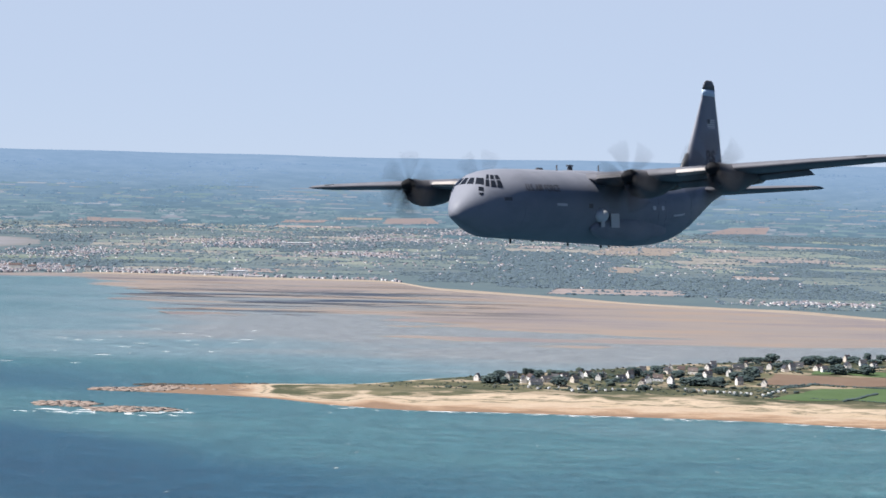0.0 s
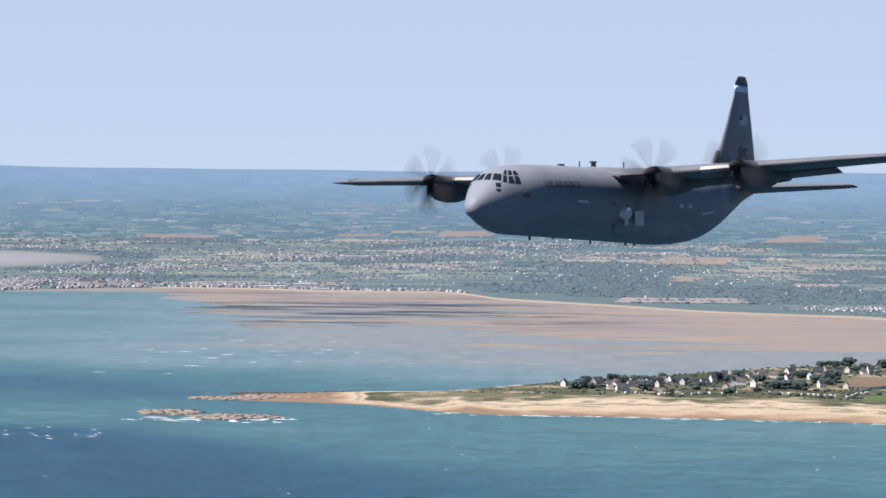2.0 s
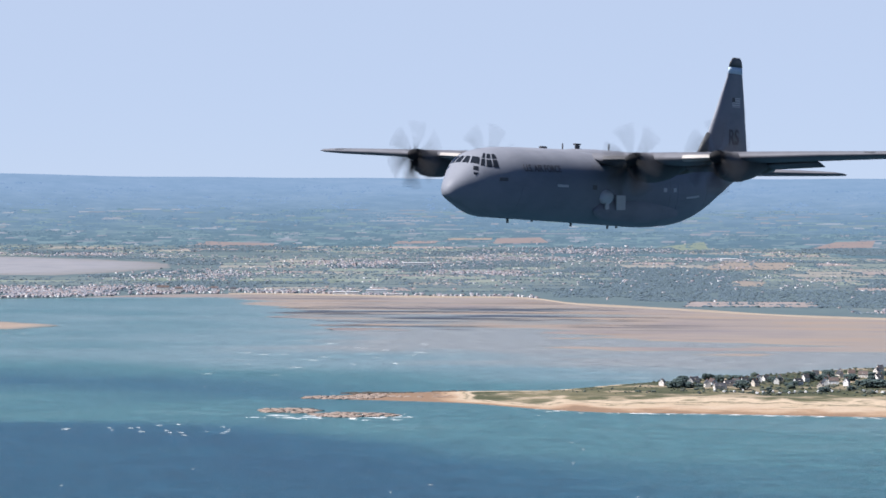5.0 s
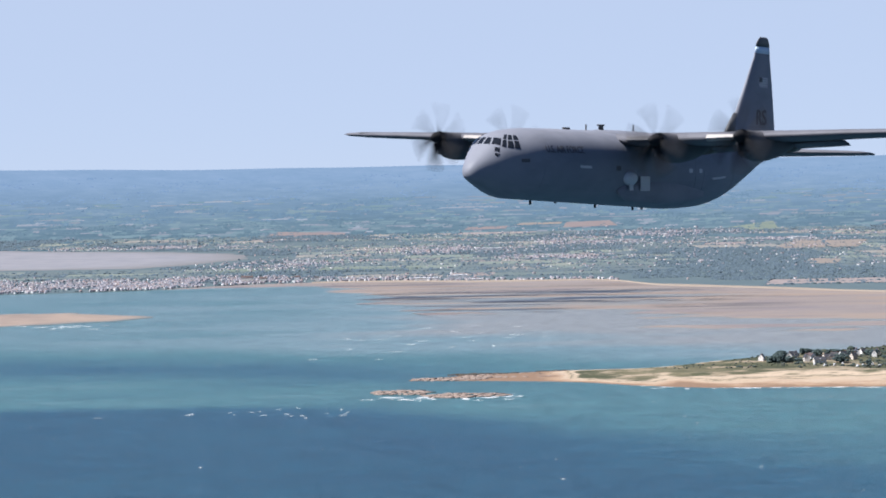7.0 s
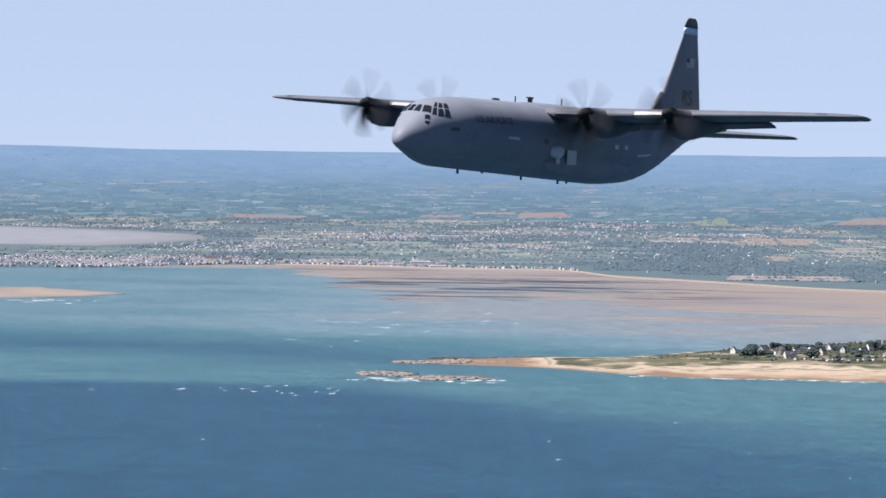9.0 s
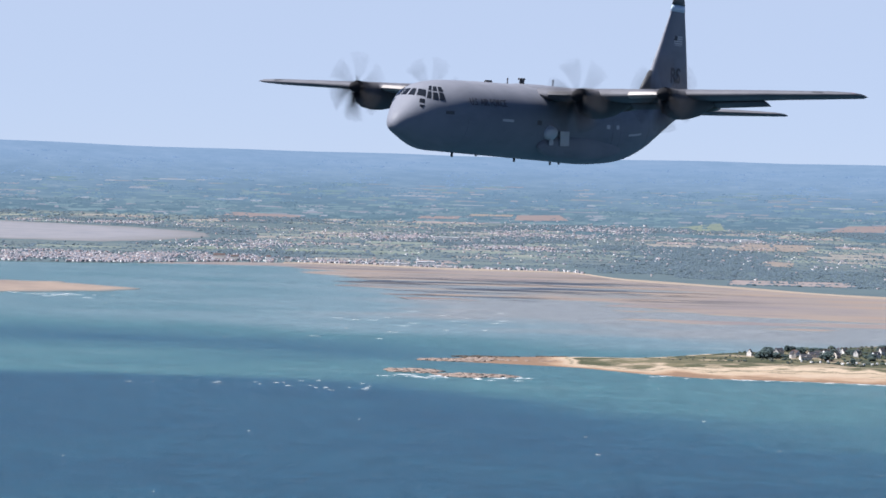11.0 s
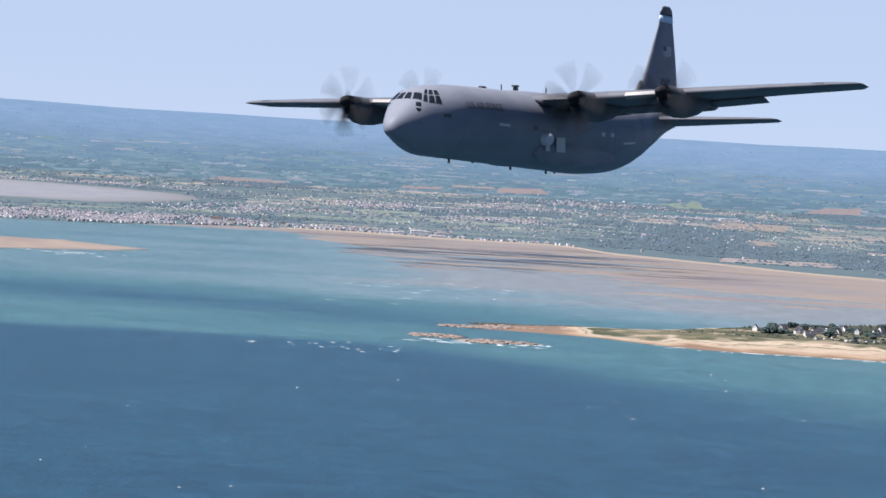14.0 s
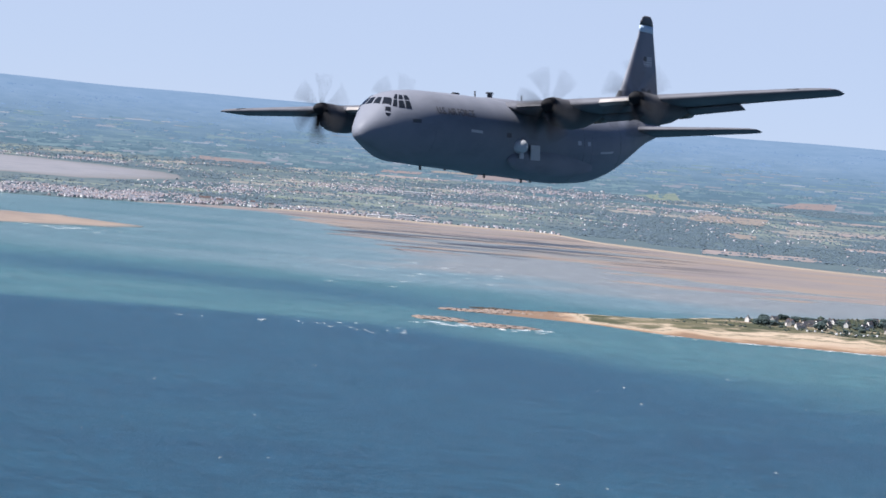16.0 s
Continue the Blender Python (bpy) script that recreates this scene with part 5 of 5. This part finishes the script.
TREES = [(33, 1356), (37, 1353), (43, 1354), (42, 1382), (61, 1407), (65, 1408), (78, 1396), (84, 1404), (87, 1405), (94, 1385), (119, 1369), (125, 1380), (129, 1392), (140, 1415), (145, 1424), (150, 1410), (172, 1414), (170, 1372), (177, 1387), (176, 1360), (186, 1403), (184, 1361), (191, 1376), (191, 1356), (197, 1384), (212, 1408), (217, 1395), (225, 1410), (229, 1494), (238, 1529), (245, 1539), (246, 1514), (255, 1541), (259, 1533), (260, 1501), (269, 1511)]
MORE_TREES = [(276, 1512), (285, 1522), (294, 1541), (296, 1525), (304, 1543), (307, 1527), (315, 1545), (328, 1548), (329, 1532), (340, 1559), (342, 1543), (352, 1562), (316, 1465), (318, 1458), (308, 1464), (296, 1454), (113, 1396), (110, 1388), (52, 1363), (71, 1394), (162, 1434), (159, 1441), (213, 1460), (206, 1436), (193, 1448), (159, 1337), (139, 1333), (82, 1342), (99, 1325)]
tree_kinds = [headland_tree(1, 7.6, 10.5), headland_tree(2, 8.8, 11.0), headland_tree(3, 6.0, 10.0), headland_tree(4, 7.6, 13.5), headland_tree(5, 9.5, 6.5)]
for i, (x, y) in enumerate(TREES + MORE_TREES):
    k = (0.62 if x < 165 else 0.85) + 0.36 * (0.5 + 0.5 * math.sin(i * 7.3))
    m = on_spit(x, y, 47 * i) @ Matrix.Diagonal((k * 1.1, k * 1.1, k * (0.9 + 0.25 * math.sin(i * 3.1)), 1))
    if i < 5:
        tree_kinds[i].matrix_basis = m
    else:
        copy_thing(tree_kinds[(i * 3 + i // 5) % 5], m)

VANS = [(60, 1328), (66, 1318), (74, 1324), (81, 1332), (89, 1314), (94, 1320), (101, 1322), (105, 1315), (112, 1317), (117, 1324), (125, 1326), (134, 1328), (144, 1329), (167, 1331), (171, 1330), (176, 1329), (180, 1328), (188, 1322), (192, 1321), (196, 1320), (199, 1319), (203, 1318), (207, 1318), (210, 1317), (217, 1313), (222, 1319), (226, 1326), (231, 1333), (236, 1340)]
vans = [camper(3.0), camper(2.3)]
for i, (x, y) in enumerate(VANS):
    m = on_spit(x, y, 90 + 35 * math.sin(i * 2.1), 0.02)
    if i < 2:
        vans[i].matrix_basis = m
    else:
        copy_thing(vans[i % 2], m)


# ---- large buildings on the far seafront ----
def seafront_block(x, y, L, W, H, label, turn=6, gable=False):
    b = tagged(new("seafront_building"), label, "building", "large seafront buildings")
    part("wall", box("wall", -L / 2, L / 2, -W / 2, W / 2, -0.5, H, WHITE if not gable else RENDER, 0.08), b)
    if gable:
        bm = bmesh.new()
        pr = [(-W / 2 - 0.2, H), (W / 2 + 0.2, H), (0, H + W * 0.3)]
        e = [[bm.verts.new((sx * (L / 2 + 0.15), yy, z)) for yy, z in pr] for sx in (-1, 1)]
        for k in e:
            bm.faces.new(k)
        for k in range(3):
            bm.faces.new((e[0][k], e[0][(k + 1) % 3], e[1][(k + 1) % 3], e[1][k]))
        part("roof", from_bm("roof", bm, SLATE), b, "dark slate roof")
    else:
        part("roof", box("roof", -L / 2 - 0.2, L / 2 + 0.2, -W / 2 - 0.2, W / 2 + 0.2, H, H + 0.35, WHITE, 0.08), b, "flat pale roof")
    n = max(2, int(L / 2.2))
    for k in range(n):
        for f in range(max(1, int(H / 1.7))):
            wx = -L / 2 + (k + 0.5) * L / n
            part("window", box("window", wx - 0.22, wx + 0.22, -W / 2 - 0.06, -W / 2 + 0.04, 0.6 + f * 1.6, 1.1 + f * 1.6, PANE), b)
    b.matrix_basis = pose(x, y, 1.3, 0, 0, turn)


seafront_block(-300, 2474, 34, 9, 3.6, "long white flat-roofed building on the seafront")
seafront_block(-262, 2500, 26, 8, 5.0, "white stepped building behind the seafront")
seafront_block(-236, 2452, 22, 6, 2.4, "low pale boathouse above the beach")
seafront_block(-545, 2500, 16, 8, 6.5, "cream seaside hotel with a slate roof", 4, True)
seafront_block(-524, 2502, 10, 7, 5.0, "cream seaside villa with a slate roof", 4, True)
seafront_block(-478, 2504, 7, 6, 6.0, "tall cream villa by the beach", 4, True)
seafront_block(-452, 2503, 7, 6, 5.0, "tall cream villa by the beach", 4, True)
seafront_block(318, 3560, 30, 14, 5.0, "long white shed in the village")
seafront_block(-250, 3330, 44, 12, 4.0, "long pale shed among the fields")


# ---- the plane and its flight ----
PLANE, PROPS = cargo_plane()
PLANE_ROWS = [
    (0, pose(0.23, 104.72, 157.01, 4.048, -1.003, -123.562)),
    (0.5, pose(-8.96, 96.24, 156.41, 3.728, -1.162, -123.822)),
    (1, pose(-18.21, 87.74, 155.95, 3.443, -1.343, -124.179)),
    (1.5, pose(-27.40, 79.57, 155.69, 3.170, -1.388, -124.320)),
    (2, pose(-36.58, 71.10, 155.61, 2.841, -1.246, -124.511)),
    (2.5, pose(-45.64, 63.06, 155.65, 2.438, -1.050, -124.600)),
    (3, pose(-54.75, 54.65, 155.84, 1.804, -0.942, -124.625)),
    (3.5, pose(-63.71, 46.55, 155.91, 1.009, -0.806, -124.639)),
    (4, pose(-72.54, 38.61, 155.92, 0.239, -0.645, -124.592)),
    (6.5, pose(-117.86, -1.24, 155.10, -1.005, -1.228, -124.518)),
    (7, pose(-126.59, -9.10, 155.04, -1.197, -1.383, -124.314)),
    (7.5, pose(-135.01, -16.65, 154.95, -1.373, -1.588, -124.026)),
    (8, pose(-143.45, -24.38, 155.11, -1.662, -1.547, -123.799)),
    (8.5, pose(-151.83, -31.85, 155.39, -1.929, -1.500, -123.629)),
    (11, pose(-191.93, -71.43, 156.27, -0.884, 0.287, -122.776)),
    (11.5, pose(-199.61, -79.51, 156.02, -0.186, 0.460, -122.542)),
    (12, pose(-207.21, -87.77, 155.70, 0.549, 0.363, -122.198)),
    (12.5, pose(-215.02, -96.36, 155.31, 1.373, 0.241, -122.364)),
    (13, pose(-222.85, -105.16, 154.93, 2.205, 0.018, -122.398)),
    (13.5, pose(-230.64, -113.68, 154.58, 2.946, -0.242, -122.643)),
    (14, pose(-238.38, -122.09, 154.29, 3.843, -0.451, -122.850)),
    (14.5, pose(-246.09, -130.23, 153.92, 4.491, -0.480, -123.125)),
    (15, pose(-253.83, -138.22, 153.53, 5.025, -0.605, -123.487)),
    (15.5, pose(-261.65, -146.09, 153.16, 5.398, -0.627, -123.845)),
    (16, pose(-269.59, -153.94, 152.87, 5.606, -0.709, -124.184)),
]


def motions():
    walk(PLANE, PLANE_ROWS)
    # the propellers turn 84 degrees in a thirtieth of a second
    for k, prop in enumerate(PROPS):
        where = prop.location.copy()
        rows = []
        for i in range(481):
            rows.append((i / 30, Matrix.Translation(where) @ Matrix.Rotation(radians(84.0 * i + 17 * k), 4, "X")))
        walk(prop, rows)


motions()
